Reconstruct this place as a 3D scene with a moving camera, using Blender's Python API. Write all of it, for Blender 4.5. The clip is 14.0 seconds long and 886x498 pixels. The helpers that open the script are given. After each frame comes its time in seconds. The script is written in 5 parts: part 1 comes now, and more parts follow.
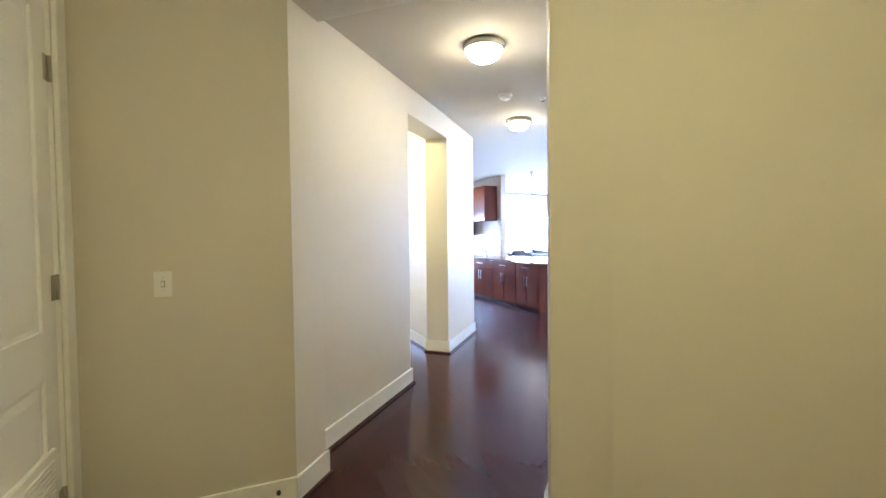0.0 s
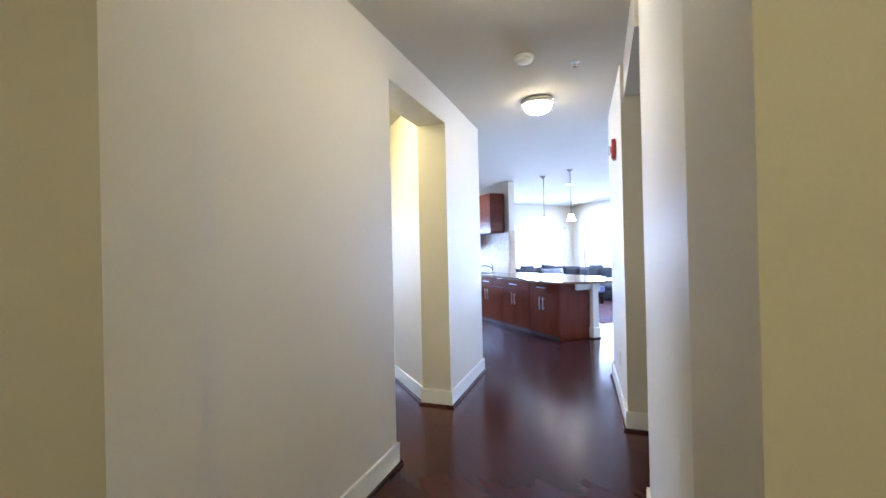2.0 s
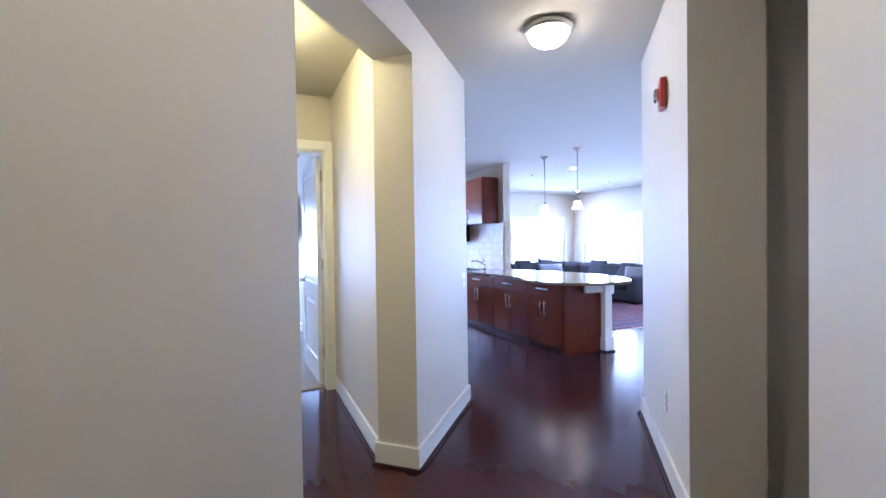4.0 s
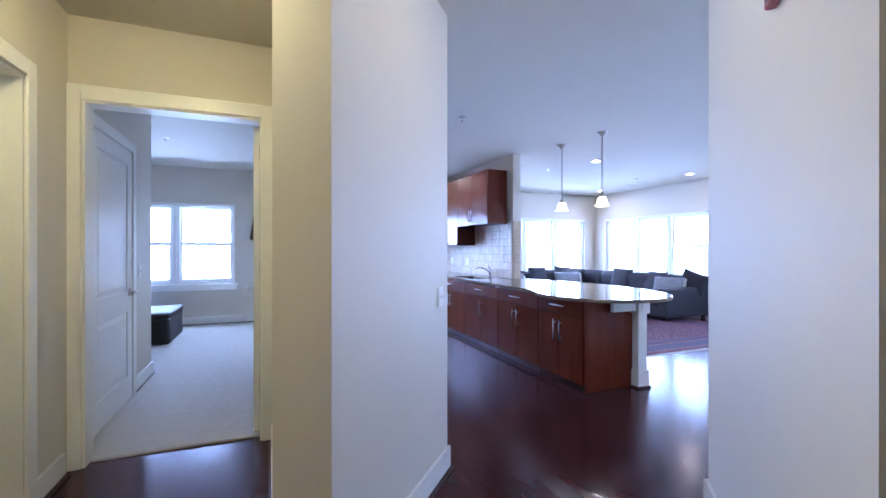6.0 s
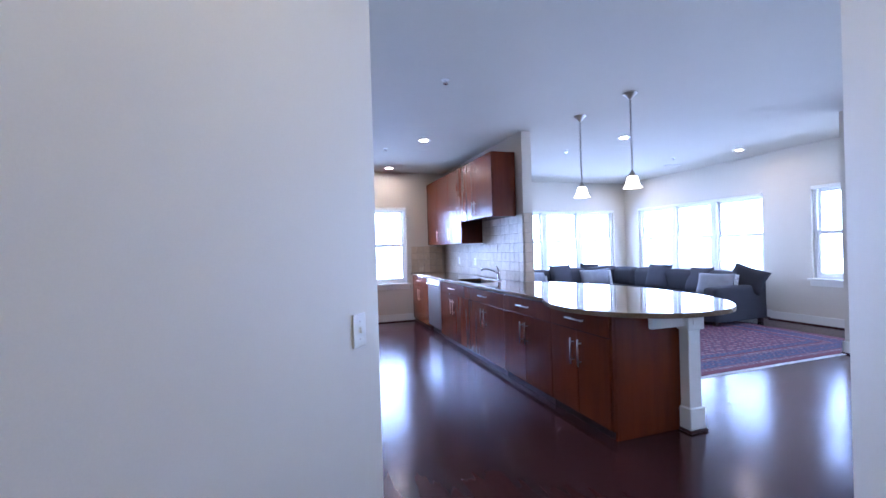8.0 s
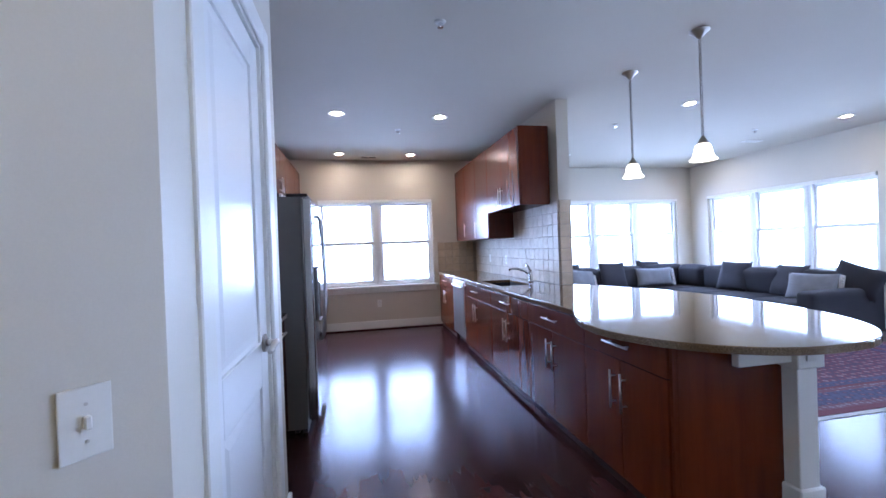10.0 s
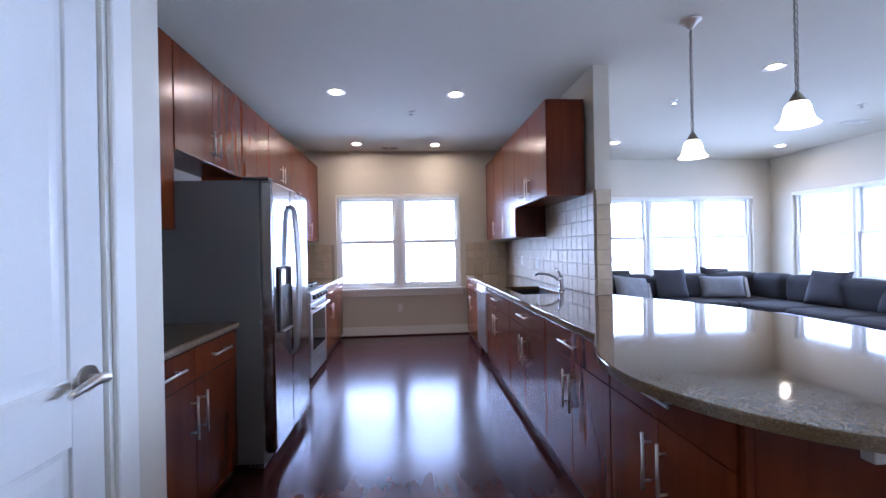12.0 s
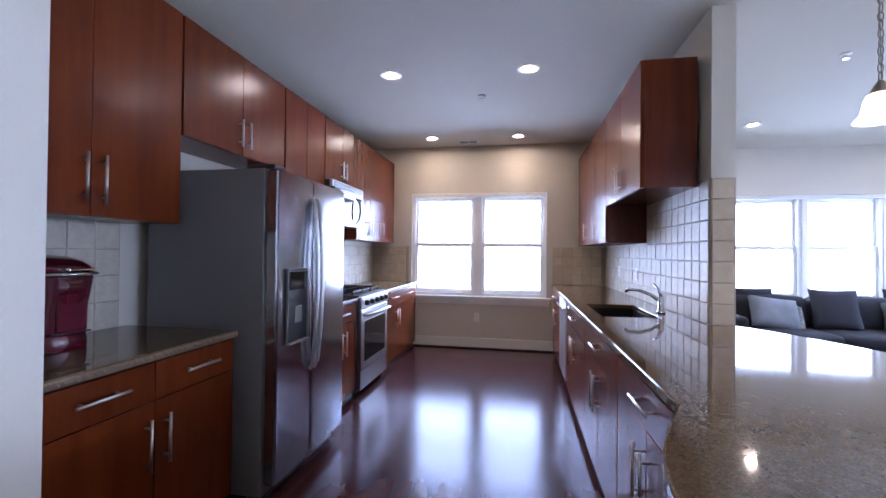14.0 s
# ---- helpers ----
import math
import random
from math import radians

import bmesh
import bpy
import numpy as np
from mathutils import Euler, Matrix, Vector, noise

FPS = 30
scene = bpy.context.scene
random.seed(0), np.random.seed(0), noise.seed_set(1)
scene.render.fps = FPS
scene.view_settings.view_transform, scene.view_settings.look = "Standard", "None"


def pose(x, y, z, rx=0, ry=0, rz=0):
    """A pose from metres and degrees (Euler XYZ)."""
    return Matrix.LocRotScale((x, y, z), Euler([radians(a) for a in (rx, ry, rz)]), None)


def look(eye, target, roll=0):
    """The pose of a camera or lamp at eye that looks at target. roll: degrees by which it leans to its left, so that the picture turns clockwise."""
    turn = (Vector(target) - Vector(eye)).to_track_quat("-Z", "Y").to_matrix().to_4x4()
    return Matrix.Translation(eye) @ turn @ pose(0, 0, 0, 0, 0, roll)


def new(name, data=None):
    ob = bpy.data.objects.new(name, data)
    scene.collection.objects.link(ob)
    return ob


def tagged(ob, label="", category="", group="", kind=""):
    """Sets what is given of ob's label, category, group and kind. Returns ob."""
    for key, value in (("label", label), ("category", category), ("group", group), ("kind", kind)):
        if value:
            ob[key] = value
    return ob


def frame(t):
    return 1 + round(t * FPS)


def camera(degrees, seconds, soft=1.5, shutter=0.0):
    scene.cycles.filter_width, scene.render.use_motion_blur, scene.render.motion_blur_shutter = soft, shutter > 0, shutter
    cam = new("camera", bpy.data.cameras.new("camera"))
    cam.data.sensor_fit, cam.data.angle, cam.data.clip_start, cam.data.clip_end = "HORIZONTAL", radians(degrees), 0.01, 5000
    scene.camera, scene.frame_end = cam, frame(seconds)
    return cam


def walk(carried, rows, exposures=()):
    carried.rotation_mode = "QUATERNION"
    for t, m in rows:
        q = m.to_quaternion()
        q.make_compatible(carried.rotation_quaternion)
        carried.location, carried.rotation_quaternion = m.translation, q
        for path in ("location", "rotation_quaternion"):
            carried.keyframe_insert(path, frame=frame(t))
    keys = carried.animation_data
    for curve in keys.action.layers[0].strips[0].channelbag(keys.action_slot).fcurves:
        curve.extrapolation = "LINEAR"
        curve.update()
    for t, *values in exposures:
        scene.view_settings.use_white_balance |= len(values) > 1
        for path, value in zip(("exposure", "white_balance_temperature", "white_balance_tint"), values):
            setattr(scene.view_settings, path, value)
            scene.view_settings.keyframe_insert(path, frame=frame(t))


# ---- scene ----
cam = camera(92.4, 14.0)
PATH = [
    (0, (0.74, 0.289, 1.371), (1.547, 2.118, 1.31), -0.6),
    (0.5, (0.836, 0.526, 1.374), (1.633, 2.36, 1.347), -1.0),
    (1, (0.97, 0.798, 1.371), (1.749, 2.64, 1.362), -1.9),
    (1.5, (1.095, 1.067, 1.363), (1.879, 2.906, 1.385), -1.9),
    (2, (1.241, 1.357, 1.375), (2.041, 3.19, 1.383), -1.3),
    (2.5, (1.396, 1.61, 1.362), (2.206, 3.438, 1.364), -1.0),
    (3, (1.566, 1.875, 1.364), (2.385, 3.7, 1.339), -0.9),
    (3.2, (1.621, 1.979, 1.375), (2.451, 3.799, 1.341), -0.8),
    (5.3, (2.338, 2.985, 1.35), (3.145, 4.815, 1.341), -0.5),
    (5.5, (2.4, 3.061, 1.35), (3.197, 4.895, 1.333), -0.4),
    (6, (2.577, 3.256, 1.339), (3.332, 5.108, 1.337), -0.0),
    (6.5, (2.763, 3.462, 1.334), (3.467, 5.334, 1.333), -0.7),
    (7, (2.948, 3.66, 1.336), (3.62, 5.544, 1.323), -1.3),
    (7.5, (3.124, 3.856, 1.328), (3.786, 5.744, 1.326), -1.6),
    (8, (3.309, 4.043, 1.337), (3.941, 5.941, 1.332), -1.7),
    (10.3, (3.98, 4.846, 1.315), (4.352, 6.811, 1.305), -1.7),
    (10.5, (4.009, 4.902, 1.308), (4.371, 6.869, 1.31), -1.4),
    (11, (4.136, 5.061, 1.303), (4.441, 7.037, 1.303), -1.4),
    (11.5, (4.275, 5.219, 1.303), (4.509, 7.205, 1.305), -1.2),
    (12, (4.429, 5.372, 1.288), (4.578, 7.367, 1.286), -1.1),
    (12.5, (4.564, 5.526, 1.299), (4.599, 7.526, 1.294), -0.1),
    (13, (4.667, 5.689, 1.3), (4.573, 7.687, 1.293), 1.2),
    (13.5, (4.752, 5.848, 1.294), (4.521, 7.835, 1.293), 1.4),
    (14, (4.827, 5.99, 1.288), (4.469, 7.957, 1.307), 0.6),
]
walk(cam, [(t, look(eye, target, roll)) for t, eye, target, roll in PATH],
     exposures=[(0.0, 1.68, 5900, 13), (1.5, 1.38, 5700, 14), (2.0, 1.15, 5750, 14), (2.5, 1.05, 5550, 17), (3.0, 0.93, 5450, 19), (5.5, 0.65, 5400, 22), (6.5, 0.36, 5400, 21), (8.0, 0.34, 5450, 21), (10.5, 0.05, 5900, 17), (12.0, 0.05, 6050, 18), (14.0, 0.08, 6250, 21)])

# ---- world and large lights ----
world = bpy.data.worlds.new("sky_world")
scene.world = world
world.use_nodes = True
sky = world.node_tree.nodes.new("ShaderNodeTexSky")
sky.sky_type = "NISHITA"
sky.sun_disc = False
sky.sun_elevation, sky.sun_rotation = radians(48), radians(200)
background = world.node_tree.nodes["Background"]
background.inputs["Strength"].default_value = 0.12
world.node_tree.links.new(sky.outputs["Color"], background.inputs["Color"])
sun_data = bpy.data.lights.new("sun", "SUN")
sun_data.energy, sun_data.angle, sun_data.color = 2.0, radians(0.5), (1.0, 0.95, 0.88)
sun_lamp = new("sun", sun_data)
sun_lamp.matrix_world = look((0, 0, 30), (6, 18, 0))

WINDOW_POWER = 45.0  # watts for each square metre of glass
DAY = (0.50, 0.67, 1.0)


def window_lamp(name, centre, target, width, height, gain=1.0):
    data = bpy.data.lights.new(name, "AREA")
    data.shape, data.size, data.size_y = "RECTANGLE", width + 0.6, height + 0.5
    data.energy, data.color = WINDOW_POWER * data.size * data.size_y * gain, DAY
    data.spread = radians(171)
    lamp = new(name, data)
    # sky light falls inwards and a little down
    lamp.matrix_world = look(centre, target) @ pose(0, 0, 0.15, -36)
    return lamp


window_lamp("kitchen_daylight", (4.25, 12.26, 1.34), (4.25, 5, 1.36), 1.84, 1.42, 1.15)
window_lamp("bedroom_daylight", (1.07, 12.26, 1.36), (1.07, 5, 1.38), 1.84, 1.42, 1.2)
window_lamp("living_daylight", (9.01, 12.90, 1.34), (9.01, 5, 1.36), 2.82, 1.42, 0.87)
window_lamp("corner_daylight", (11.25, 10.57, 1.34), (5, 10.57, 1.36), 2.82, 1.42, 0.87)
# fill lamp at an unseen, added window; brightens the hall's left wall
window_lamp("dining_fill_daylight", (9.64, 5.9, 1.34), (5, 5.9, 1.34), 1.6, 1.42, 0.8)
window_lamp("side_daylight", (11.16, 7.905, 1.34), (5, 7.905, 1.36), 0.75, 1.42, 0.8)


# ---- materials ----
def node_material(name):
    m = bpy.data.materials.new(name)
    m.use_nodes = True
    t = m.node_tree
    return m, t, t.nodes["Principled BSDF"]


def link(t, a, b):
    t.links.new(a, b)


def coords(t, scale=(1, 1, 1), shift=True):
    """Object coordinates, scaled, moved by a random step for each object."""
    tex = t.nodes.new("ShaderNodeTexCoord")
    mp = t.nodes.new("ShaderNodeMapping")
    mp.inputs["Scale"].default_value = scale
    link(t, tex.outputs["Object"], mp.inputs["Vector"])
    if shift:
        info = t.nodes.new("ShaderNodeObjectInfo")
        mul = t.nodes.new("ShaderNodeMath")
        mul.operation = "MULTIPLY"
        mul.inputs[1].default_value = 37.0
        link(t, info.outputs["Random"], mul.inputs[0])
        link(t, mul.outputs[0], mp.inputs["Location"])
    return mp.outputs["Vector"]


def noise_tex(t, vec, scale, detail=4.0, rough=0.55):
    n = t.nodes.new("ShaderNodeTexNoise")
    n.inputs["Scale"].default_value, n.inputs["Detail"].default_value, n.inputs["Roughness"].default_value = scale, detail, rough
    link(t, vec, n.inputs["Vector"])
    return n.outputs["Fac"]


def ramp(t, fac, stops):
    r = t.nodes.new("ShaderNodeValToRGB")
    e = r.color_ramp.elements
    while len(e) < len(stops):
        e.new(0.5)
    for i, (p, c) in enumerate(stops):
        e[i].position, e[i].color = p, (*c, 1)
    link(t, fac, r.inputs["Fac"])
    return r.outputs["Color"]


def mix(t, a, b, fac, kind="MIX"):
    m = t.nodes.new("ShaderNodeMix")
    m.data_type, m.blend_type = "RGBA", kind
    for sock, v in ((m.inputs[6], a), (m.inputs[7], b), (m.inputs[0], fac)):
        if hasattr(v, "is_output"):
            link(t, v, sock)
        else:
            sock.default_value = v if isinstance(v, (int, float)) else (*v, 1)
    return m.outputs[2]


def bump(t, bsdf, fac, strength, distance=0.01):
    b = t.nodes.new("ShaderNodeBump")
    b.inputs["Strength"].default_value, b.inputs["Distance"].default_value = strength, distance
    link(t, fac, b.inputs["Height"])
    link(t, b.outputs["Normal"], bsdf.inputs["Normal"])


def plain(name, colour, rough=0.5, metal=0.0, vary=0.08, scale=3.0, grain=120.0, relief=0.1, coat=0.0):
    """A painted or plain surface: soft patches and fine grain."""
    m, t, b = node_material(name)
    v = coords(t)
    big = noise_tex(t, v, scale)
    fine = noise_tex(t, v, grain, 3)
    dark = tuple(c * (1 - vary) for c in colour)
    light = tuple(min(1, c * (1 + vary)) for c in colour)
    col = ramp(t, big, [(0.3, dark), (0.7, light)])
    col = mix(t, col, tuple(c * 0.93 for c in colour), fine)
    link(t, col, b.inputs["Base Color"])
    r = t.nodes.new("ShaderNodeMapRange")
    r.inputs["To Min"].default_value, r.inputs["To Max"].default_value = rough * 0.96, min(1, rough * 1.04)
    link(t, big, r.inputs["Value"])
    link(t, r.outputs["Result"], b.inputs["Roughness"])
    b.inputs["Metallic"].default_value = metal
    b.inputs["Coat Weight"].default_value = coat
    b.inputs["Coat Roughness"].default_value = 0.12
    if relief:
        bump(t, b, fine, relief, 0.002)
    return m


def wood(name, dark, light, rough, scale, coat=0.0, coat_rough=0.15, relief=0.06):
    """Long grain along the third number of scale's smallest axis."""
    m, t, b = node_material(name)
    v = coords(t, scale)
    grain = noise_tex(t, v, 1.0, 6, 0.6)
    patch = noise_tex(t, coords(t, (1, 1, 1)), 2.2, 3)
    col = ramp(t, grain, [(0.25, dark), (0.75, light)])
    col = mix(t, col, tuple(c * 0.6 for c in light), ramp(t, patch, [(0.35, (0, 0, 0)), (0.8, (0.55, 0.55, 0.55))]))
    info = t.nodes.new("ShaderNodeObjectInfo")
    col = mix(t, col, (0.5, 0.5, 0.5), ramp(t, info.outputs["Random"], [(0, (0, 0, 0)), (1, (0.10, 0.10, 0.10))]), "SOFT_LIGHT")
    link(t, col, b.inputs["Base Color"])
    r = t.nodes.new("ShaderNodeMapRange")
    r.inputs["To Min"].default_value, r.inputs["To Max"].default_value = rough * 0.8, rough * 1.25
    link(t, patch, r.inputs["Value"])
    link(t, r.outputs["Result"], b.inputs["Roughness"])
    b.inputs["Coat Weight"].default_value, b.inputs["Coat Roughness"].default_value = coat, coat_rough
    b.inputs["Specular IOR Level"].default_value = 0.30
    # bluish daylight sheen on the wood is put into this gloss tint
    b.inputs["Specular Tint"].default_value = (0.78, 0.76, 1.0, 1)
    bump(t, b, grain, relief, 0.002)
    return m


WALL = plain("wall_paint", (0.64, 0.595, 0.505), 0.6, vary=0.02, scale=1.2, grain=220, relief=0.12)
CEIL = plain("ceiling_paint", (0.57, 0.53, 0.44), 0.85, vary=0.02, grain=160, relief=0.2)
TRIM = plain("white_trim_paint", (0.80, 0.79, 0.74), 0.35, vary=0.02, relief=0.03)
DOOR = plain("white_door_paint", (0.80, 0.80, 0.78), 0.28, vary=0.02, relief=0.03)
SASH = plain("white_window_vinyl", (0.84, 0.84, 0.83), 0.35, vary=0.01, relief=0.0)
vinyl = SASH.node_tree.nodes["Principled BSDF"]
vinyl.inputs["Subsurface Weight"].default_value, vinyl.inputs["Subsurface Scale"].default_value = 0.6, 0.03
vinyl.inputs["Subsurface Radius"].default_value = (1.0, 1.0, 1.0)
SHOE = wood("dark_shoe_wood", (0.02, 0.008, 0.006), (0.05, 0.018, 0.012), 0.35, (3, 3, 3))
CHERRY = wood("cherry_cabinet_wood", (0.088, 0.0150, 0.0034), (0.150, 0.0295, 0.0064), 0.24, (14, 14, 1.3))
# darker cherry copy for carcasses; puts the shade of the gaps into the colour
CHERRY_SHADED = wood("shaded_cherry_carcass", (0.05, 0.011, 0.005), (0.10, 0.024, 0.010), 0.4, (14, 14, 1.3), 0.2)
STEEL = plain("brushed_steel", (0.55, 0.555, 0.57), 0.32, 1.0, vary=0.03, grain=300, relief=0.0)
FRIDGE_STEEL = plain("polished_door_steel", (0.46, 0.465, 0.49), 0.15, 1.0, vary=0.03, grain=300, relief=0.0)
HINGE = plain("aged_nickel", (0.40, 0.365, 0.31), 0.4, 1.0, vary=0.06, relief=0.0)
NICKEL = plain("brushed_nickel", (0.62, 0.59, 0.54), 0.28, 1.0, vary=0.03, relief=0.0)
CHROME = plain("chrome", (0.75, 0.76, 0.78), 0.1, 1.0, vary=0.01, relief=0.0)
FRIDGE_SIDE = plain("grey_enamel", (0.145, 0.136, 0.128), 0.45, vary=0.04, grain=500, relief=0.05)
BLACK = plain("black_plastic", (0.012, 0.012, 0.013), 0.3, vary=0.05, relief=0.02)
IRON = plain("cast_iron", (0.02, 0.02, 0.021), 0.55, vary=0.1, relief=0.2)
SINK = plain("dark_sink_steel", (0.05, 0.05, 0.053), 0.45, 1.0, vary=0.05)
RED = plain("red_gloss_plastic", (0.060, 0.002, 0.008), 0.2, vary=0.03, relief=0.0, coat=0.5)
ALARM = plain("red_alarm_plastic", (0.35, 0.01, 0.012), 0.35, vary=0.02, relief=0.0)
PLATE = plain("white_plastic", (0.78, 0.77, 0.72), 0.35, vary=0.01, relief=0.0)
SOFA = plain("charcoal_sofa_fabric", (0.026, 0.026, 0.034), 0.95, vary=0.18, scale=5, grain=260, relief=0.5)
PILLOW_GREY = plain("grey_pillow_fabric", (0.042, 0.043, 0.056), 0.95, vary=0.15, scale=8, grain=240, relief=0.5)
PILLOW_LIGHT = plain("silver_pillow_fabric", (0.21, 0.22, 0.25), 0.8, vary=0.2, scale=9, grain=200, relief=0.4)
FRINGE = plain("white_cotton_fringe", (0.75, 0.75, 0.76), 0.9, relief=0.4)
LEATHER = plain("black_leather", (0.010, 0.009, 0.010), 0.55, vary=0.1, relief=0.3)
DUVET = plain("lavender_duvet", (0.45, 0.46, 0.60), 0.9, vary=0.1, relief=0.3)
CARPET = plain("pale_carpet", (0.40, 0.38, 0.345), 1.0, vary=0.10, scale=14, grain=420, relief=0.9)
EARTH = plain("pale_ground", (0.25, 0.26, 0.20), 0.95, vary=0.15, scale=0.6)


def floor_material():
    m, t, b = node_material("espresso_floor_wood")
    v = coords(t, (9, 0.7, 9))
    grain = noise_tex(t, v, 1.0, 6, 0.6)
    col = ramp(t, grain, [(0.25, (0.027, 0.0082, 0.0082)), (0.75, (0.048, 0.0145, 0.0138))])
    info = t.nodes.new("ShaderNodeObjectInfo")
    geo = t.nodes.new("ShaderNodeNewGeometry")
    col = mix(t, col, (0.062, 0.0185, 0.0165), ramp(t, info.outputs["Random"], [(0, (0, 0, 0)), (1, (0.30, 0.30, 0.30))]))
    col = mix(t, col, (0.042, 0.014, 0.012), ramp(t, geo.outputs["Random Per Island"], [(0, (0, 0, 0)), (1, (0.25, 0.25, 0.25))]))
    link(t, col, b.inputs["Base Color"])
    tex = t.nodes.new("ShaderNodeTexCoord")
    wear = noise_tex(t, tex.outputs["Object"], 1.7, 5)
    r = t.nodes.new("ShaderNodeMapRange")
    r.inputs["To Min"].default_value, r.inputs["To Max"].default_value = 0.155, 0.225
    link(t, wear, r.inputs["Value"])
    link(t, r.outputs["Result"], b.inputs["Roughness"])
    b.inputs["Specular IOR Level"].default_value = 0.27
    # blue-violet tint puts the windows' blue reflection into the material
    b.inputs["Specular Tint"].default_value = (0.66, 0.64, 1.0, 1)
    bump(t, b, grain, 0.02, 0.002)
    return m


def granite_material(name, rough=0.06, chipped=0.0):
    m, t, b = node_material(name)
    v = coords(t, (1, 1, 1), False)
    vor = t.nodes.new("ShaderNodeTexVoronoi")
    vor.inputs["Scale"].default_value = 230
    link(t, v, vor.inputs["Vector"])
    col = ramp(t, vor.outputs["Color"], [(0.0, (0.072, 0.042, 0.022)), (0.3, (0.120, 0.074, 0.038)), (0.7, (0.160, 0.104, 0.058)), (1.0, (0.23, 0.165, 0.102))])
    fl = noise_tex(t, v, 38, 6, 0.75)
    col = mix(t, col, (0.052, 0.030, 0.017), ramp(t, fl, [(0.48, (0, 0, 0)), (0.74, (0.50, 0.50, 0.50))]))
    pale = noise_tex(t, v, 24, 6, 0.7)
    col = mix(t, col, (0.25, 0.175, 0.10), ramp(t, pale, [(0.52, (0, 0, 0)), (0.76, (0.40, 0.40, 0.40))]))
    cl = noise_tex(t, v, 4, 3)
    col = mix(t, col, (0.14, 0.092, 0.055), ramp(t, cl, [(0.3, (0, 0, 0)), (0.8, (0.4, 0.4, 0.4))]))
    link(t, col, b.inputs["Base Color"])
    b.inputs["Roughness"].default_value = rough
    b.inputs["Specular IOR Level"].default_value = 0.6
    if chipped:
        bump(t, b, fl, chipped, 0.01)
    return m


def tile_material(name, a, c, rough):
    m, t, b = node_material(name)
    v = coords(t)
    info = t.nodes.new("ShaderNodeObjectInfo")
    cloud = noise_tex(t, v, 14, 5, 0.65)
    col = ramp(t, cloud, [(0.3, a), (0.7, c)])
    col = mix(t, col, tuple(x * 0.72 for x in a), ramp(t, info.outputs["Random"], [(0, (0, 0, 0)), (1, (0.32, 0.32, 0.32))]))
    link(t, col, b.inputs["Base Color"])
    b.inputs["Roughness"].default_value = rough
    bump(t, b, cloud, 0.25, 0.004)
    return m


def rug_material(name, ground, figures, scale):
    """Knotted wool: small repeated figures over a ground colour."""
    m, t, b = node_material(name)
    v = coords(t, (1, 1, 1), False)
    vor = t.nodes.new("ShaderNodeTexVoronoi")
    vor.distance = "MANHATTAN"
    vor.inputs["Scale"].default_value, vor.inputs["Randomness"].default_value = scale, 0.35
    link(t, v, vor.inputs["Vector"])
    col = ramp(t, vor.outputs["Distance"], [(0.0, figures[0]), (0.28, figures[1]), (0.42, ground), (0.75, figures[2])])
    wool = noise_tex(t, v, 90, 4)
    col = mix(t, col, ground, ramp(t, wool, [(0.3, (0, 0, 0)), (0.7, (0.35, 0.35, 0.35))]))
    link(t, col, b.inputs["Base Color"])
    b.inputs["Roughness"].default_value = 0.95
    bump(t, b, wool, 0.6, 0.004)
    return m


def glow(name, colour, strength):
    m, t, b = node_material(name)
    b.inputs["Base Color"].default_value = (0.8, 0.78, 0.74, 1)
    b.inputs["Roughness"].default_value = 0.3
    b.inputs["Emission Color"].default_value = (*colour, 1)
    b.inputs["Emission Strength"].default_value = strength
    return m


def glass_material():
    m, t, b = node_material("window_glass")
    b.inputs["Base Color"].default_value = (1, 1, 1, 1)
    b.inputs["Roughness"].default_value = 0.0
    b.inputs["IOR"].default_value = 1.05
    b.inputs["Transmission Weight"].default_value = 1.0
    return m


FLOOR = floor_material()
GRANITE = granite_material("speckled_brown_granite")
GRANITE_EDGE = granite_material("chiselled_granite_edge", 0.30, 0.9)
TILE = tile_material("tumbled_stone_tile", (0.45, 0.395, 0.31), (0.60, 0.54, 0.45), 0.5)
TILE_BEIGE = tile_material("beige_stone_tile", (0.50, 0.40, 0.28), (0.62, 0.51, 0.38), 0.45)
GROUT = plain("tile_grout", (0.40, 0.35, 0.28), 0.9, relief=0.3)
RUG_FIELD = rug_material("rug_field_wool", (0.115, 0.014, 0.030), ((0.016, 0.014, 0.05), (0.26, 0.17, 0.17), (0.03, 0.010, 0.04)), 12)
RUG_BORDER = rug_material("rug_border_wool", (0.016, 0.014, 0.050), ((0.34, 0.27, 0.27), (0.12, 0.014, 0.035), (0.05, 0.04, 0.09)), 12)
RUG_PALE = rug_material("rug_guard_wool", (0.11, 0.06, 0.08), ((0.03, 0.02, 0.06), (0.26, 0.20, 0.21), (0.10, 0.014, 0.03)), 17)
RUG_EDGE = plain("rug_edge_wool", (0.10, 0.010, 0.022), 0.95, vary=0.2, scale=20, relief=0.6)
LAMP_GLOW = glow("lit_lamp_glass", (1.0, 0.88, 0.62), 27.0)
WARM_GLOW = glow("lit_warm_lamp_glass", (1.0, 0.86, 0.42), 56.0)
PASSAGE_GLOW = glow("lit_passage_lamp_glass", (1.0, 0.86, 0.40), 66.0)
PEND_GLOW = glow("lit_pendant_glass", (1.0, 0.90, 0.72), 4.5)
PEND_BULB = glow("lit_pendant_bulb", (1.0, 0.82, 0.52), 80.0)
CAN_GLOW = glow("lit_recessed_bulb", (1.0, 0.83, 0.66), 290.0)
GLASS = glass_material()
BACKDROP_GLOW = glow("backdrop_glow", (0.62, 0.78, 1.0), 2.4)
OVEN_GLASS = plain("dark_oven_glass", (0.01, 0.01, 0.012), 0.06, vary=0.02, relief=0.0)


# ---- building helpers ----
HEIGHT = 2.752
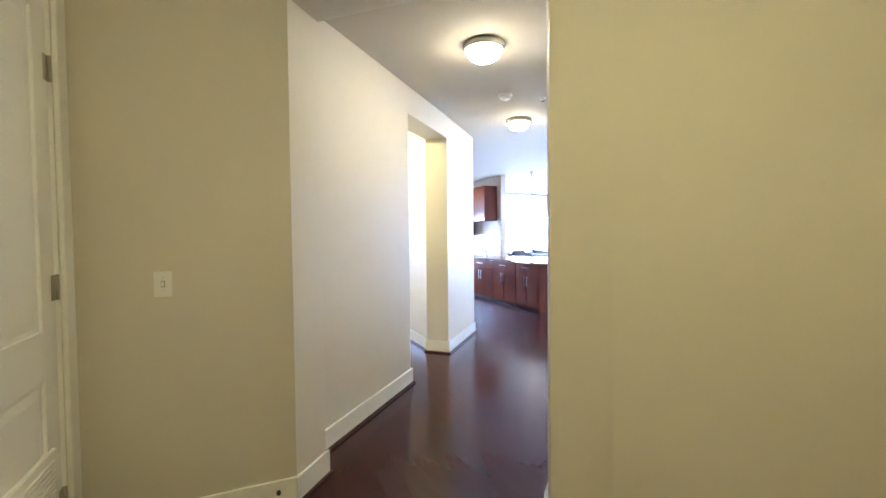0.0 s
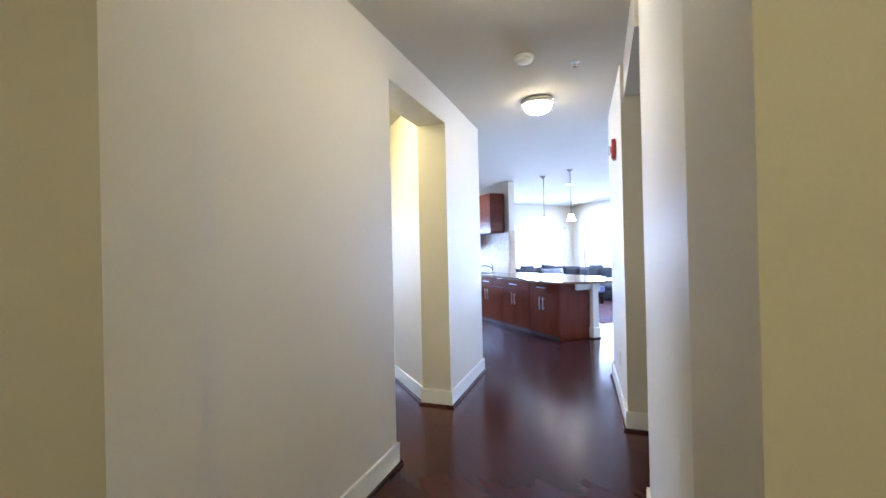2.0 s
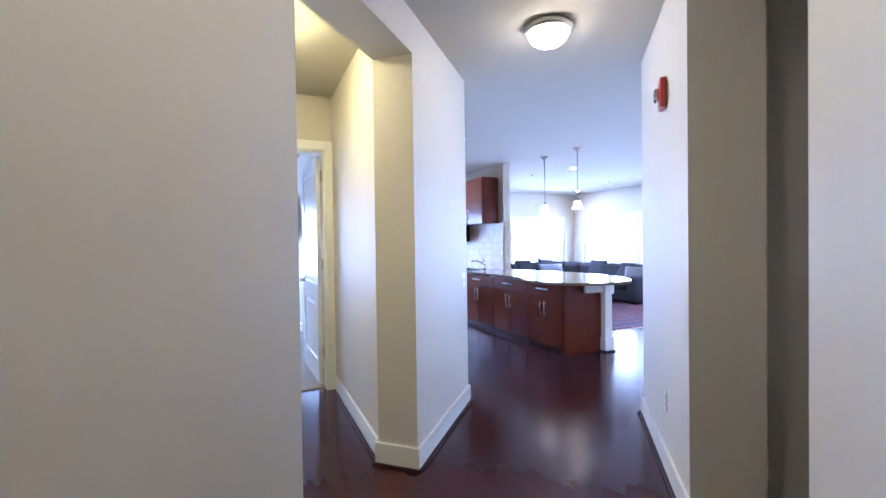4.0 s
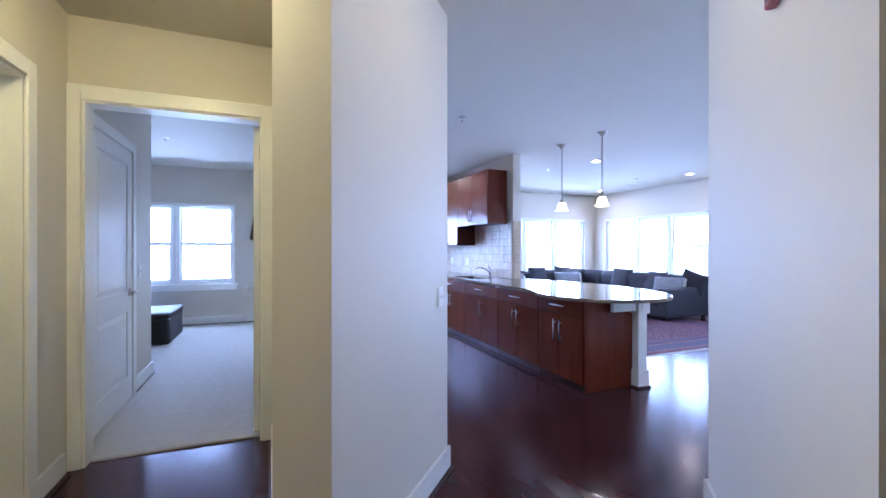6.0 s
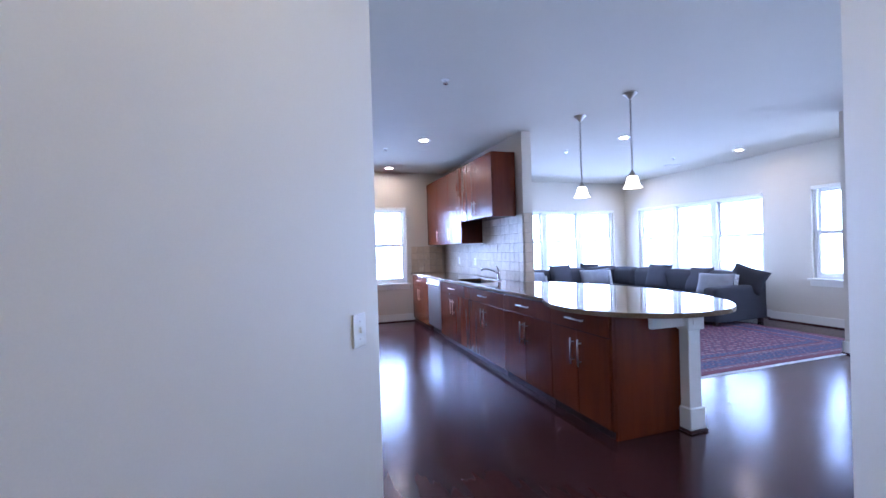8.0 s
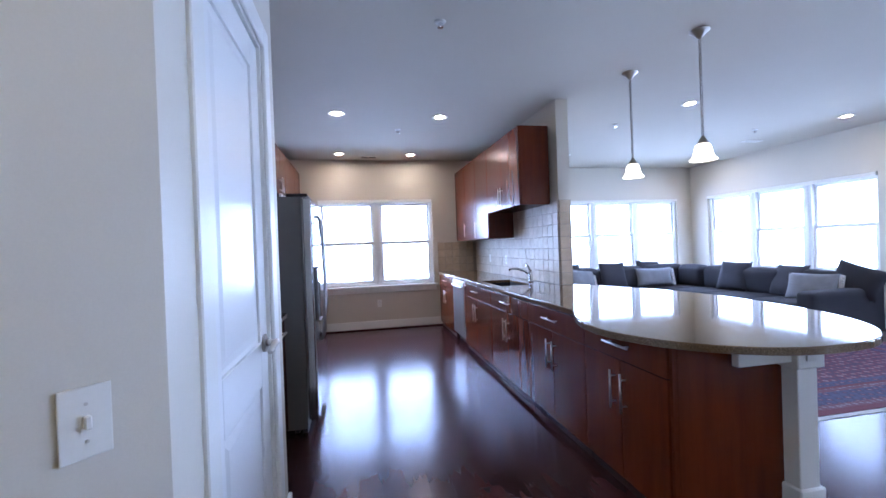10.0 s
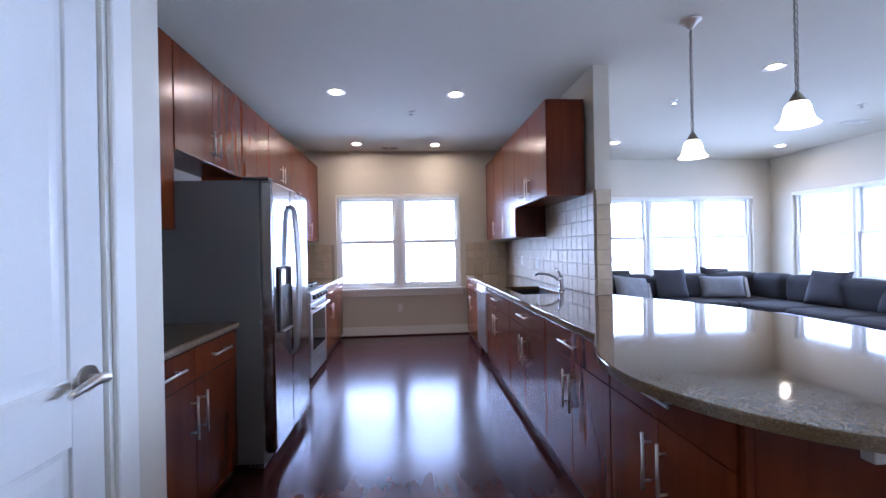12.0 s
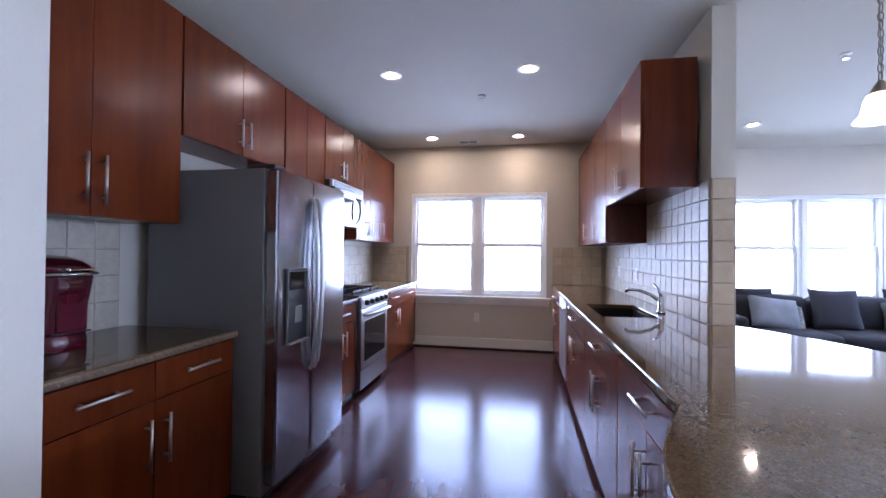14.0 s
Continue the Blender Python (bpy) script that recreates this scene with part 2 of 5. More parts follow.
COS, SIN = math.cos(radians(46.0)), math.sin(radians(46.0))


def hall(s, w):
    """A point of the plan from the hall's own axes: s along it, w to its right."""
    return (s * COS + w * SIN, s * SIN - w * COS)


def box(bm, x0, y0, z0, x1, y1, z1, bevel=0.0, segments=1):
    made = bmesh.ops.create_cube(bm, size=1.0)
    vs = made["verts"]
    for v in vs:
        v.co = Vector((x0 + (v.co.x + 0.5) * (x1 - x0), y0 + (v.co.y + 0.5) * (y1 - y0), z0 + (v.co.z + 0.5) * (z1 - z0)))
    if bevel:
        es = list({e for v in vs for e in v.link_edges})
        bmesh.ops.bevel(bm, geom=es, offset=bevel, segments=segments, affect="EDGES", profile=0.6)
    return bm


def boxes(*rows, bevel=0.0, segments=1):
    bm = bmesh.new()
    for r in rows:
        box(bm, *r, bevel=bevel, segments=segments)
    return bm


def prism(bm, pts, z0, z1):
    low = [bm.verts.new((x, y, z0)) for x, y in pts]
    high = [bm.verts.new((x, y, z1)) for x, y in pts]
    n = len(pts)
    bm.faces.new(low[::-1])
    bm.faces.new(high)
    for i in range(n):
        bm.faces.new((low[i], low[(i + 1) % n], high[(i + 1) % n], high[i]))
    bmesh.ops.recalc_face_normals(bm, faces=bm.faces[:])
    return bm


def tube(bm, pts, radius, sides=10):
    """A round bar along points."""
    pts = [Vector(p) for p in pts]
    rings = []
    for i, p in enumerate(pts):
        d = (pts[min(i + 1, len(pts) - 1)] - pts[max(i - 1, 0)]).normalized()
        a = d.cross(Vector((0, 0, 1)) if abs(d.z) < 0.9 else Vector((1, 0, 0))).normalized()
        b = d.cross(a)
        r = radius[i] if isinstance(radius, (list, tuple)) else radius
        rings.append([bm.verts.new(p + r * (math.cos(k * math.tau / sides) * a + math.sin(k * math.tau / sides) * b)) for k in range(sides)])
    for r0, r1 in zip(rings, rings[1:]):
        for k in range(sides):
            f = bm.faces.new((r0[k], r0[(k + 1) % sides], r1[(k + 1) % sides], r1[k]))
            f.smooth = True
    bm.faces.new(rings[0][::-1])
    bm.faces.new(rings[-1])
    bmesh.ops.recalc_face_normals(bm, faces=bm.faces[:])
    return bm


def lathe(bm, profile, sides=32, centre=(0, 0, 0), caps=True):
    """A turned shape about the upright axis from (radius, z) pairs."""
    rings = [[bm.verts.new((centre[0] + r * math.cos(k * math.tau / sides), centre[1] + r * math.sin(k * math.tau / sides), centre[2] + z)) for k in range(sides)] for r, z in profile]
    for r0, r1 in zip(rings, rings[1:]):
        for k in range(sides):
            f = bm.faces.new((r0[k], r0[(k + 1) % sides], r1[(k + 1) % sides], r1[k]))
            f.smooth = True
    if caps and profile[0][0] > 1e-4:
        bm.faces.new(rings[0])
    if caps and profile[-1][0] > 1e-4:
        bm.faces.new(rings[-1])
    bmesh.ops.remove_doubles(bm, verts=bm.verts[:], dist=1e-5)
    bmesh.ops.recalc_face_normals(bm, faces=bm.faces[:])
    return bm


def part(name, bm, material, parent=None, label=""):
    me = bpy.data.meshes.new(name)
    bm.to_mesh(me)
    bm.free()
    me.materials.append(material)
    ob = new(name, me)
    ob.parent = parent
    if label:
        tagged(ob, label)
    return ob


def thing(name, label, category, place=(0, 0, 0), turn=0.0, group="", kind=""):
    ob = new(name)
    ob.empty_display_size = 0.1
    ob.matrix_basis = pose(*place, 0, 0, turn)
    return tagged(ob, label, category, group, kind)


def structure(name, bm, material, label, category=""):
    return tagged(part(name, bm, material), label, category or name.split("_")[0], "", "structure")


def wall(name, pts, z0=0.0, z1=HEIGHT, label="warm off-white painted plaster wall"):
    return structure(name, prism(bmesh.new(), pts, z0, z1), WALL, label, "wall")


def rect(x0, y0, x1, y1):
    return [(x0, y0), (x1, y0), (x1, y1), (x0, y1)]


def hall_rect(s0, w0, s1, w1):
    return [hall(s0, w0), hall(s1, w0), hall(s1, w1), hall(s0, w1)]


# ---- walls, openings, floor, ceiling ----
LEFT, RIGHT, BACK = -1.317, 0.155, 0.265
wall("wall_entry_north", [(-0.30, 2.585), (0.91, 2.575), (1.085, 2.775), hall(2.755, LEFT), hall(2.755, LEFT - BACK), (-0.30, 3.10)])
wall("wall_entry_west", rect(-0.12, -1.2, 0.03, 1.68))
wall("wall_entry_west_corner", rect(-0.12, 2.44, 0.03, 2.59))
wall("wall_entry_west_head", rect(-0.12, 1.68, 0.03, 2.44), 2.36)
wall("wall_entry_closet", rect(-1.0, 1.5, -0.9, 2.9))
wall("wall_entry_south", rect(-0.12, -1.35, 3.35, -1.2))
wall("wall_entry_east", [(2.03, 1.55), (3.20, 0.46), (3.35, 0.62), (2.25, 1.70)])
wall("wall_entry_east_end", rect(3.20, -1.2, 3.35, 0.47))
wall("wall_entry_pier", [hall(2.50, 0.142), (2.03, 1.55), (2.25, 1.70), hall(2.755, RIGHT + BACK), hall(2.755, 0.104)])
wall("wall_entry_head", hall_rect(2.50, LEFT + 0.17, 2.752, 0.100), 2.575)
wall("wall_hall_left", hall_rect(2.755, LEFT - BACK, 4.30, LEFT))
wall("wall_hall_left_head", hall_rect(4.30, LEFT - BACK, 5.36, LEFT), 2.50)
wall("wall_hall_left_end", [hall(5.36, LEFT), (3.575, 5.635), (3.555, 5.92), (3.40, 5.92), hall(5.36, LEFT - BACK)])
wall("wall_hall_right", [hall(2.755, 0.104), hall(4.225, RIGHT), hall(4.225, RIGHT + BACK), hall(2.755, RIGHT + BACK)])
wall("wall_hall_right_head", hall_rect(4.225, RIGHT - 0.02, 5.30, RIGHT + BACK), 2.50)
wall("wall_hall_right_end", [hall(5.30, 0.11), hall(5.30, RIGHT + BACK), (4.62, 4.40), (4.85, 4.52), hall(6.68, 0.05)])
wall("wall_side_passage_near", hall_rect(4.03, RIGHT + BACK, 4.13, 1.6))
wall("wall_side_passage_far", hall_rect(5.65, RIGHT + BACK, 5.75, 1.6))
wall("wall_side_passage_back", hall_rect(4.03, 1.6, 5.75, 1.7))
wall("wall_dining_south", [hall(6.68, 0.05), (4.85, 4.52), (9.34, 4.52), (9.34, hall(6.68, 0.05)[1])])
wall("wall_living_south", rect(9.34, 7.0, 10.66, 7.19))
wall("wall_passage_south", rect(1.30, 4.20, 1.80, 4.318))
wall("wall_passage_west", rect(1.30, 4.318, 1.45, 5.20))
wall("wall_passage_west_end", rect(1.30, 5.99, 1.45, 6.48))
wall("wall_passage_west_head", rect(1.30, 5.20, 1.45, 5.99), 2.2)
wall("wall_passage_closet", rect(0.7, 5.0, 0.8, 6.3))
wall("wall_passage_east", rect(2.60, 5.0, 2.755, 11.76))
wall("wall_bedroom_south", rect(1.30, 6.48, 1.515, 6.62))
wall("wall_bedroom_south_end", rect(2.53, 6.48, 2.60, 6.62))
wall("wall_bedroom_south_head", rect(1.515, 6.48, 2.53, 6.62), 2.25)
wall("wall_bedroom_corridor", rect(1.28, 6.62, 1.43, 6.85))
wall("wall_bedroom_corridor_end", rect(1.26, 7.83, 1.41, 8.60))
wall("wall_bedroom_corridor_head", rect(1.28, 6.85, 1.43, 7.83), 2.2)
wall("wall_bedroom_back", rect(-2.6, 8.45, 1.26, 8.60))
wall("wall_bedroom_west", rect(-2.75, 8.45, -2.6, 11.96))
wall("wall_pantry", rect(3.40, 6.68, 3.555, 6.935))
wall("wall_pantry_head", rect(3.40, 5.92, 3.555, 6.68), 2.2)
wall("wall_pantry_north", rect(2.755, 6.80, 3.40, 6.935))


def wall_with_window(name, along, face, outer, a0, a1, w0, w1, z0=0.70, z1=2.112):
    """A straight outer wall with one window opening, made as one mesh of four blocks."""
    bm = bmesh.new()
    for (p, q, low, high) in ((a0, w0, 0, HEIGHT), (w1, a1, 0, HEIGHT), (w0, w1, 0, z0), (w0, w1, z1, HEIGHT)):
        if along == "x":
            box(bm, p, face, low, q, outer, high)
        else:
            box(bm, face, p, low, outer, q, high)
    bmesh.ops.remove_doubles(bm, verts=bm.verts[:], dist=1e-4)
    return structure(name, bm, WALL, "warm off-white painted outer wall around a window", "wall")


wall_with_window("wall_kitchen_north", "x", 11.76, 11.96, 2.755, 5.92, 3.33, 5.17)
wall_with_window("wall_bedroom_north", "x", 11.76, 11.96, -2.6, 2.755, 0.15, 1.99, 0.71, 2.13)
wall_with_window("wall_living_north", "x", 12.40, 12.60, 6.05, 10.95, 7.60, 10.42)
wall_with_window("wall_living_east", "y", 10.75, 10.95, 9.0, 12.40, 9.16, 11.98)
# opening for the added dining window, always out of view
wall_with_window("wall_dining_east", "y", 9.14, 9.34, 4.80, 7.19, 5.10, 6.70)
wall_with_window("wall_living_side", "y", 10.66, 10.86, 7.0, 9.0, 7.42, 8.39)
wall("wall_partition", rect(5.92, 8.705, 6.05, 12.60))

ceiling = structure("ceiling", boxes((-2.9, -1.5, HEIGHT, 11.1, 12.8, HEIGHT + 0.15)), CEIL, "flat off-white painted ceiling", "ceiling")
ground = structure("ground", boxes((-400, -400, -6.2, 400, 400, -6.0)), EARTH, "pale open ground outside far below the windows", "ground")
# glowing wall added to keep the outdoors bright past the window lamps
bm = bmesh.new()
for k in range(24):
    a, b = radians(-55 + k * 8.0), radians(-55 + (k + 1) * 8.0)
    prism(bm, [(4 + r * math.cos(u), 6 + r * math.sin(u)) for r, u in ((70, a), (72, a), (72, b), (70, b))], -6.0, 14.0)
structure("backdrop", bm, BACKDROP_GLOW, "plain glowing wall standing in for the bright outdoors beyond the windows", "backdrop")
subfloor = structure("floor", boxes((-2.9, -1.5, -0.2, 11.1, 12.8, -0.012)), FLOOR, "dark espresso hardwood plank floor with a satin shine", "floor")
structure("carpet_bedroom", boxes((-2.6, 6.55, -0.011, 2.6, 11.76, 0.012), bevel=0.004), CARPET, "pale cut-pile bedroom carpet", "carpet")


def baseboard(name, runs, z1=0.14):
    """Board and dark shoe moulding along plan runs ((x0, y0), (x1, y1)); the room lies to the left of each run."""
    bm, shoe = bmesh.new(), bmesh.new()
    for (x0, y0), (x1, y1) in runs:
        d = Vector((x1 - x0, y1 - y0)).normalized()
        n = Vector((-d.y, d.x))
        for b, t, z in ((bm, 0.016, z1), (shoe, 0.032, 0.018)):
            e = d * t
            prism(b, [(x0 - e.x, y0 - e.y), (x1 + e.x, y1 + e.y), (x1 + e.x + n.x * t, y1 + e.y + n.y * t), (x0 - e.x + n.x * t, y0 - e.y + n.y * t)], 0.0, z)
    ob = tagged(part(name, bm, TRIM), "white painted baseboard with a dark shoe moulding", "baseboard", "", "structure")
    part("shoe_moulding", shoe, SHOE, ob, "dark stained shoe moulding")
    return ob


baseboard("baseboard_entry", [((1.085, 2.775), (0.91, 2.575)), ((0.91, 2.575), (0.05, 2.585)), ((2.03, 1.55), hall(2.50, 0.142)), (hall(2.50, 0.142), hall(2.755, 0.104)), ((3.20, 0.46), (2.03, 1.55))])
baseboard("baseboard_hall_left", [(hall(4.30, LEFT), hall(2.77, LEFT)), (hall(4.30, LEFT - BACK), hall(4.30, LEFT))])
baseboard("baseboard_hall_left_end", [((3.575, 5.635), hall(5.36, LEFT)), (hall(5.36, LEFT), hall(5.36, LEFT - BACK))])
baseboard("baseboard_hall_right", [(hall(2.755, 0.104), hall(4.225, RIGHT)), (hall(4.225, RIGHT), hall(4.225, RIGHT + BACK))])
baseboard("baseboard_hall_right_end", [(hall(5.30, RIGHT + BACK), hall(5.30, 0.11)), (hall(5.30, 0.11), hall(6.68, 0.05)), (hall(6.68, 0.05), (9.14, hall(6.68, 0.05)[1]))])
baseboard("baseboard_passage", [((2.60, 5.0), (2.60, 6.37)), ((1.45, 6.39), (1.45, 6.08)), ((1.45, 5.10), (1.45, 4.33))])
baseboard("baseboard_pantry", [((3.555, 6.935), (3.555, 6.77))])
baseboard("baseboard_kitchen", [((5.26, 11.76), (3.33, 11.76))])
baseboard("baseboard_living", [((9.14, 4.87), (9.14, 7.19)), ((9.14, 7.19), (10.66, 7.19)), ((10.66, 7.19), (10.66, 9.0)), ((10.75, 9.0), (10.75, 12.40)), ((10.75, 12.40), (6.05, 12.40)), ((6.05, 12.40), (6.05, 8.71))])
baseboard("baseboard_bedroom", [((2.60, 9.3), (2.60, 11.76)), ((2.60, 11.76), (-2.6, 11.76)), ((1.41, 8.60), (1.41, 7.92))])


def window(name, label, width, height, place, turn, lites):
    """Double-hung units side by side. Local x runs along the wall, y out of the room; place is the lower corner on the wall's face."""
    w = thing(name, label, "window", place, turn, "", "structure")
    f = 0.045
    part("frame", boxes((0, 0.05, 0, f, 0.13, height), (width - f, 0.05, 0, width, 0.13, height), (0, 0.051, height - f, width, 0.129, height), (0, 0.051, 0, width, 0.129, f), bevel=0.003), SASH, w)
    pitch = width / lites
    for i in range(1, lites):
        part("mullion", boxes((i * pitch - 0.065, 0.035, f, i * pitch + 0.065, 0.12, height - f), (i * pitch - 0.02, 0.027, f, i * pitch + 0.02, 0.036, height - f), bevel=0.003), SASH, w)
    for i in range(lites):
        a = i * pitch + (f if i == 0 else 0.065)
        b = (i + 1) * pitch - (f if i == lites - 1 else 0.065)
        mid = height * 0.5
        for nm, z0, z1, y in (("upper_sash", mid - 0.028, height - f, 0.095), ("lower_sash", f, mid + 0.028, 0.062)):
            s = part(nm, boxes((a, y, z0, a + 0.035, y + 0.03, z1), (b - 0.035, y, z0, b, y + 0.03, z1), (a + 0.035, y, z1 - 0.055, b - 0.035, y + 0.03, z1), (a + 0.035, y, z0, b - 0.035, y + 0.03, z0 + 0.055), bevel=0.003), SASH, w)
            g = part("pane", boxes((a + 0.03, y + 0.012, z0 + 0.035, b - 0.03, y + 0.017, z1 - 0.035)), GLASS, s)
            g.visible_shadow = False
    # drywall return, sill and apron
    part("window_sill", boxes((-0.06, -0.035, -0.022, width + 0.06, 0.052, 0.006), bevel=0.005, segments=2), TRIM, w)
    part("apron", boxes((-0.03, -0.014, -0.105, width + 0.03, 0.004, -0.023), bevel=0.004), TRIM, w)
    # raised blind under the head
    part("blind_headrail", boxes((0.012, -0.022, height - 0.055, width - 0.012, 0.03, height - 0.005), bevel=0.004), PLATE, w, "white raised blind")
    return w


window("window_1", "white double-hung kitchen window with two bright lites", 1.84, 1.412, (3.33, 11.76, 0.70), 0, 2)
window("window_2", "white double-hung bedroom window with two bright lites", 1.84, 1.42, (0.15, 11.76, 0.71), 0, 2)
window("window_3", "white triple double-hung living room window behind the sofa", 2.82, 1.412, (7.60, 12.40, 0.70), 0, 3)
window("window_4", "white triple double-hung corner window above the sofa", 2.82, 1.412, (10.75, 11.98, 0.70), -90, 3)
window("window_5", "white single double-hung living room window", 0.97, 1.412, (10.66, 8.39, 0.70), -90, 1)


# unseen window, added only as the opening for the dining fill lamp
window("window_6_unseen", "unseen white double-hung dining window added to let in more light", 1.60, 1.412, (9.14, 6.70, 0.70), -90, 2)


def panel_door(name, label, width, height, place, turn, hinges=True, thick=0.04, grille=False, knob=True, far=False):
    """A two-panel moulded door. Local x from the hinges across, y the side it is seen from is -y; place is its lower hinge corner."""
    d = thing(name, label, "door", place, turn, "", "structure")
    st = 0.115
    z1, z2 = height * 0.36, height * 0.44
    rails = [(0, 0, 0, st, thick, height), (width - st, 0, 0, width, thick, height), (st, 0, height - 0.12, width - st, thick, height), (st, 0, z1, width - st, thick, z2), (st, 0, 0, width - st, thick, 0.22)]
    part("stiles_and_rails", boxes(*rails, bevel=0.002), DOOR, d)
    for a, b in ((0.22, z1), (z2, height - 0.12)):
        bm = boxes((st, 0.011, a, width - st, thick - 0.011, b))
        # raised centre field with sloped edges
        for y, s in ((0.004, 1), (thick - 0.004, -1)):
            i = 0.05
            lo = [bm.verts.new(p) for p in ((st + 0.018, 0.011 if s > 0 else thick - 0.011, a + 0.018), (width - st - 0.018, 0.011 if s > 0 else thick - 0.011, a + 0.018), (width - st - 0.018, 0.011 if s > 0 else thick - 0.011, b - 0.018), (st + 0.018, 0.011 if s > 0 else thick - 0.011, b - 0.018))]
            hi = [bm.verts.new(p) for p in ((st + i, y, a + i), (width - st - i, y, a + i), (width - st - i, y, b - i), (st + i, y, b - i))]
            bm.faces.new(hi)
            for k in range(4):
                bm.faces.new((lo[k], lo[(k + 1) % 4], hi[(k + 1) % 4], hi[k]))
        bmesh.ops.recalc_face_normals(bm, faces=bm.faces[:])
        part("panel", bm, DOOR, d)
    if grille:
        g = part("vent_grille", boxes((st - 0.045, -0.012, 0.10, width - st + 0.045, thick + 0.012, 0.57), bevel=0.004), TRIM, d, "white louvred vent grille")
        for k in range(22):
            part("slat", boxes((st - 0.01, thick + 0.010, 0.13 + k * 0.019, width - st + 0.01, thick + 0.020, 0.138 + k * 0.019)), TRIM, g)
    if hinges:
        for z in (0.33, 1.175, 2.02):
            y = thick if far else 0.0
            s = 1 if far else -1
            bm = tube(bmesh.new(), [(-0.004, y + s * 0.006, z - 0.05), (-0.004, y + s * 0.006, z + 0.05)], 0.008)
            box(bm, -0.034, min(y - s * 0.003, y + s * 0.004), z - 0.05, 0.034, max(y - s * 0.003, y + s * 0.004), z + 0.048)
            part("hinge", bm, HINGE, d, "satin nickel hinge")
    if knob:
        x, z = width - 0.065, height * 0.435
        for s, y in ((-1, 0.0), (1, thick)):
            bm = tube(bmesh.new(), [(x, y, z), (x, y + s * 0.010, z)], 0.036, 20)
            tube(bm, [(x, y, z), (x, y + s * 0.045, z)], 0.013)
            tube(bm, [(x + 0.008, y + s * 0.048, z), (x - 0.03, y + s * 0.050, z + 0.004), (x - 0.075, y + s * 0.050, z - 0.002), (x - 0.115, y + s * 0.046, z - 0.014)], [0.015, 0.014, 0.012, 0.009])
            part("lever_handle", bm, NICKEL, d, "satin nickel lever handle")
    return d


def casing(name, width, height, place, turn, depth, label="white painted door casing"):
    """Jambs and flat trim round an opening; local x across it, y into the wall."""
    c = thing(name, label, "trim", place, turn, "", "structure")
    t, e = 0.085, 0.018
    for y0, y1 in ((-e, 0.0), (depth, depth + e)):
        part("casing_side", boxes((-t, y0, 0, 0.004, y1, height + t), bevel=0.004), TRIM, c)
        part("casing_side", boxes((width - 0.004, y0, 0, width + t, y1, height + t), bevel=0.004), TRIM, c)
        part("casing_head", boxes((0.004, y0, height - 0.004, width - 0.004, y1, height + t), bevel=0.004), TRIM, c)
    part("jamb", boxes((0.0005, 0, 0, 0.018, depth, height), (width - 0.018, 0, 0, width - 0.0005, depth, height), (0.018, 0, height - 0.018, width - 0.018, depth, height - 0.0005)), TRIM, c)
    return c


casing("door_frame_pantry", 0.76, 2.2, (3.555, 5.92, 0), 90, 0.154)
panel_door("door_1", "closed glossy white two-panel pantry door with a nickel lever", 0.718, 2.165, (3.542, 5.941, 0.012), 90)
bedroom_frame = casing("door_frame_bedroom", 1.015, 2.25, (1.515, 6.48, 0), 0, 0.14)
for z in (0.33, 1.175, 2.02):
    part("hinge_leaf", boxes((0.992, 0.060, z - 0.05, 0.9968, 0.126, z + 0.05), bevel=0.001), HINGE, bedroom_frame, "satin nickel hinge leaf")
panel_door("door_2", "open white two-panel bedroom door swung into the room", 0.935, 2.205, (2.508, 6.625, 0.016), 91.7)
casing("door_frame_passage", 0.79, 2.2, (1.45, 5.20, 0), 90, 0.15)
panel_door("door_3", "closed white two-panel door in the small passage", 0.748, 2.165, (1.302, 5.962, 0.012), -90, knob=False, far=True)
casing("door_frame_bedroom_closet", 0.98, 2.2, (1.43, 6.85, 0), 90, 0.15)
panel_door("door_4", "closed white two-panel door beside the bedroom entry", 0.935, 2.165, (1.438, 6.872, 0.016), 90)
casing("door_frame_entry", 0.76, 2.36, (0.03, 1.68, 0), 90, 0.15)
panel_door("door_5", "closed white panel door with a vent grille at its foot", 0.718, 2.325, (-0.022, 2.419, 0.012), -90, grille=True, knob=False, far=True)

# ---- kitchen ----
def bar_handle(length, parent, place, upright, reach=0.032):
    """A brushed bar on two posts; place is its middle on the door's face (the room is towards -y)."""
    x, y, z = place
    h = length / 2
    a = [(x, y - reach, z - h), (x, y - reach, z + h)] if upright else [(x - h, y - reach, z), (x + h, y - reach, z)]
    bm = tube(bmesh.new(), a, 0.006, 10)
    for k in (-0.34, 0.34):
        p = (x, y, z + k * length) if upright else (x + k * length, y, z)
        tube(bm, [p, (p[0], y - reach, p[2])], 0.0045, 8)
    return part("handle", bm, NICKEL, parent, "brushed nickel bar handle")


def slab(name, x0, z0, x1, z1, parent, thick=0.02):
    return part(name, boxes((x0 + 0.0022, -thick, z0 + 0.0022, x1 - 0.0022, -0.0005, z1 - 0.0022), bevel=0.0022, segments=2), CHERRY, parent)


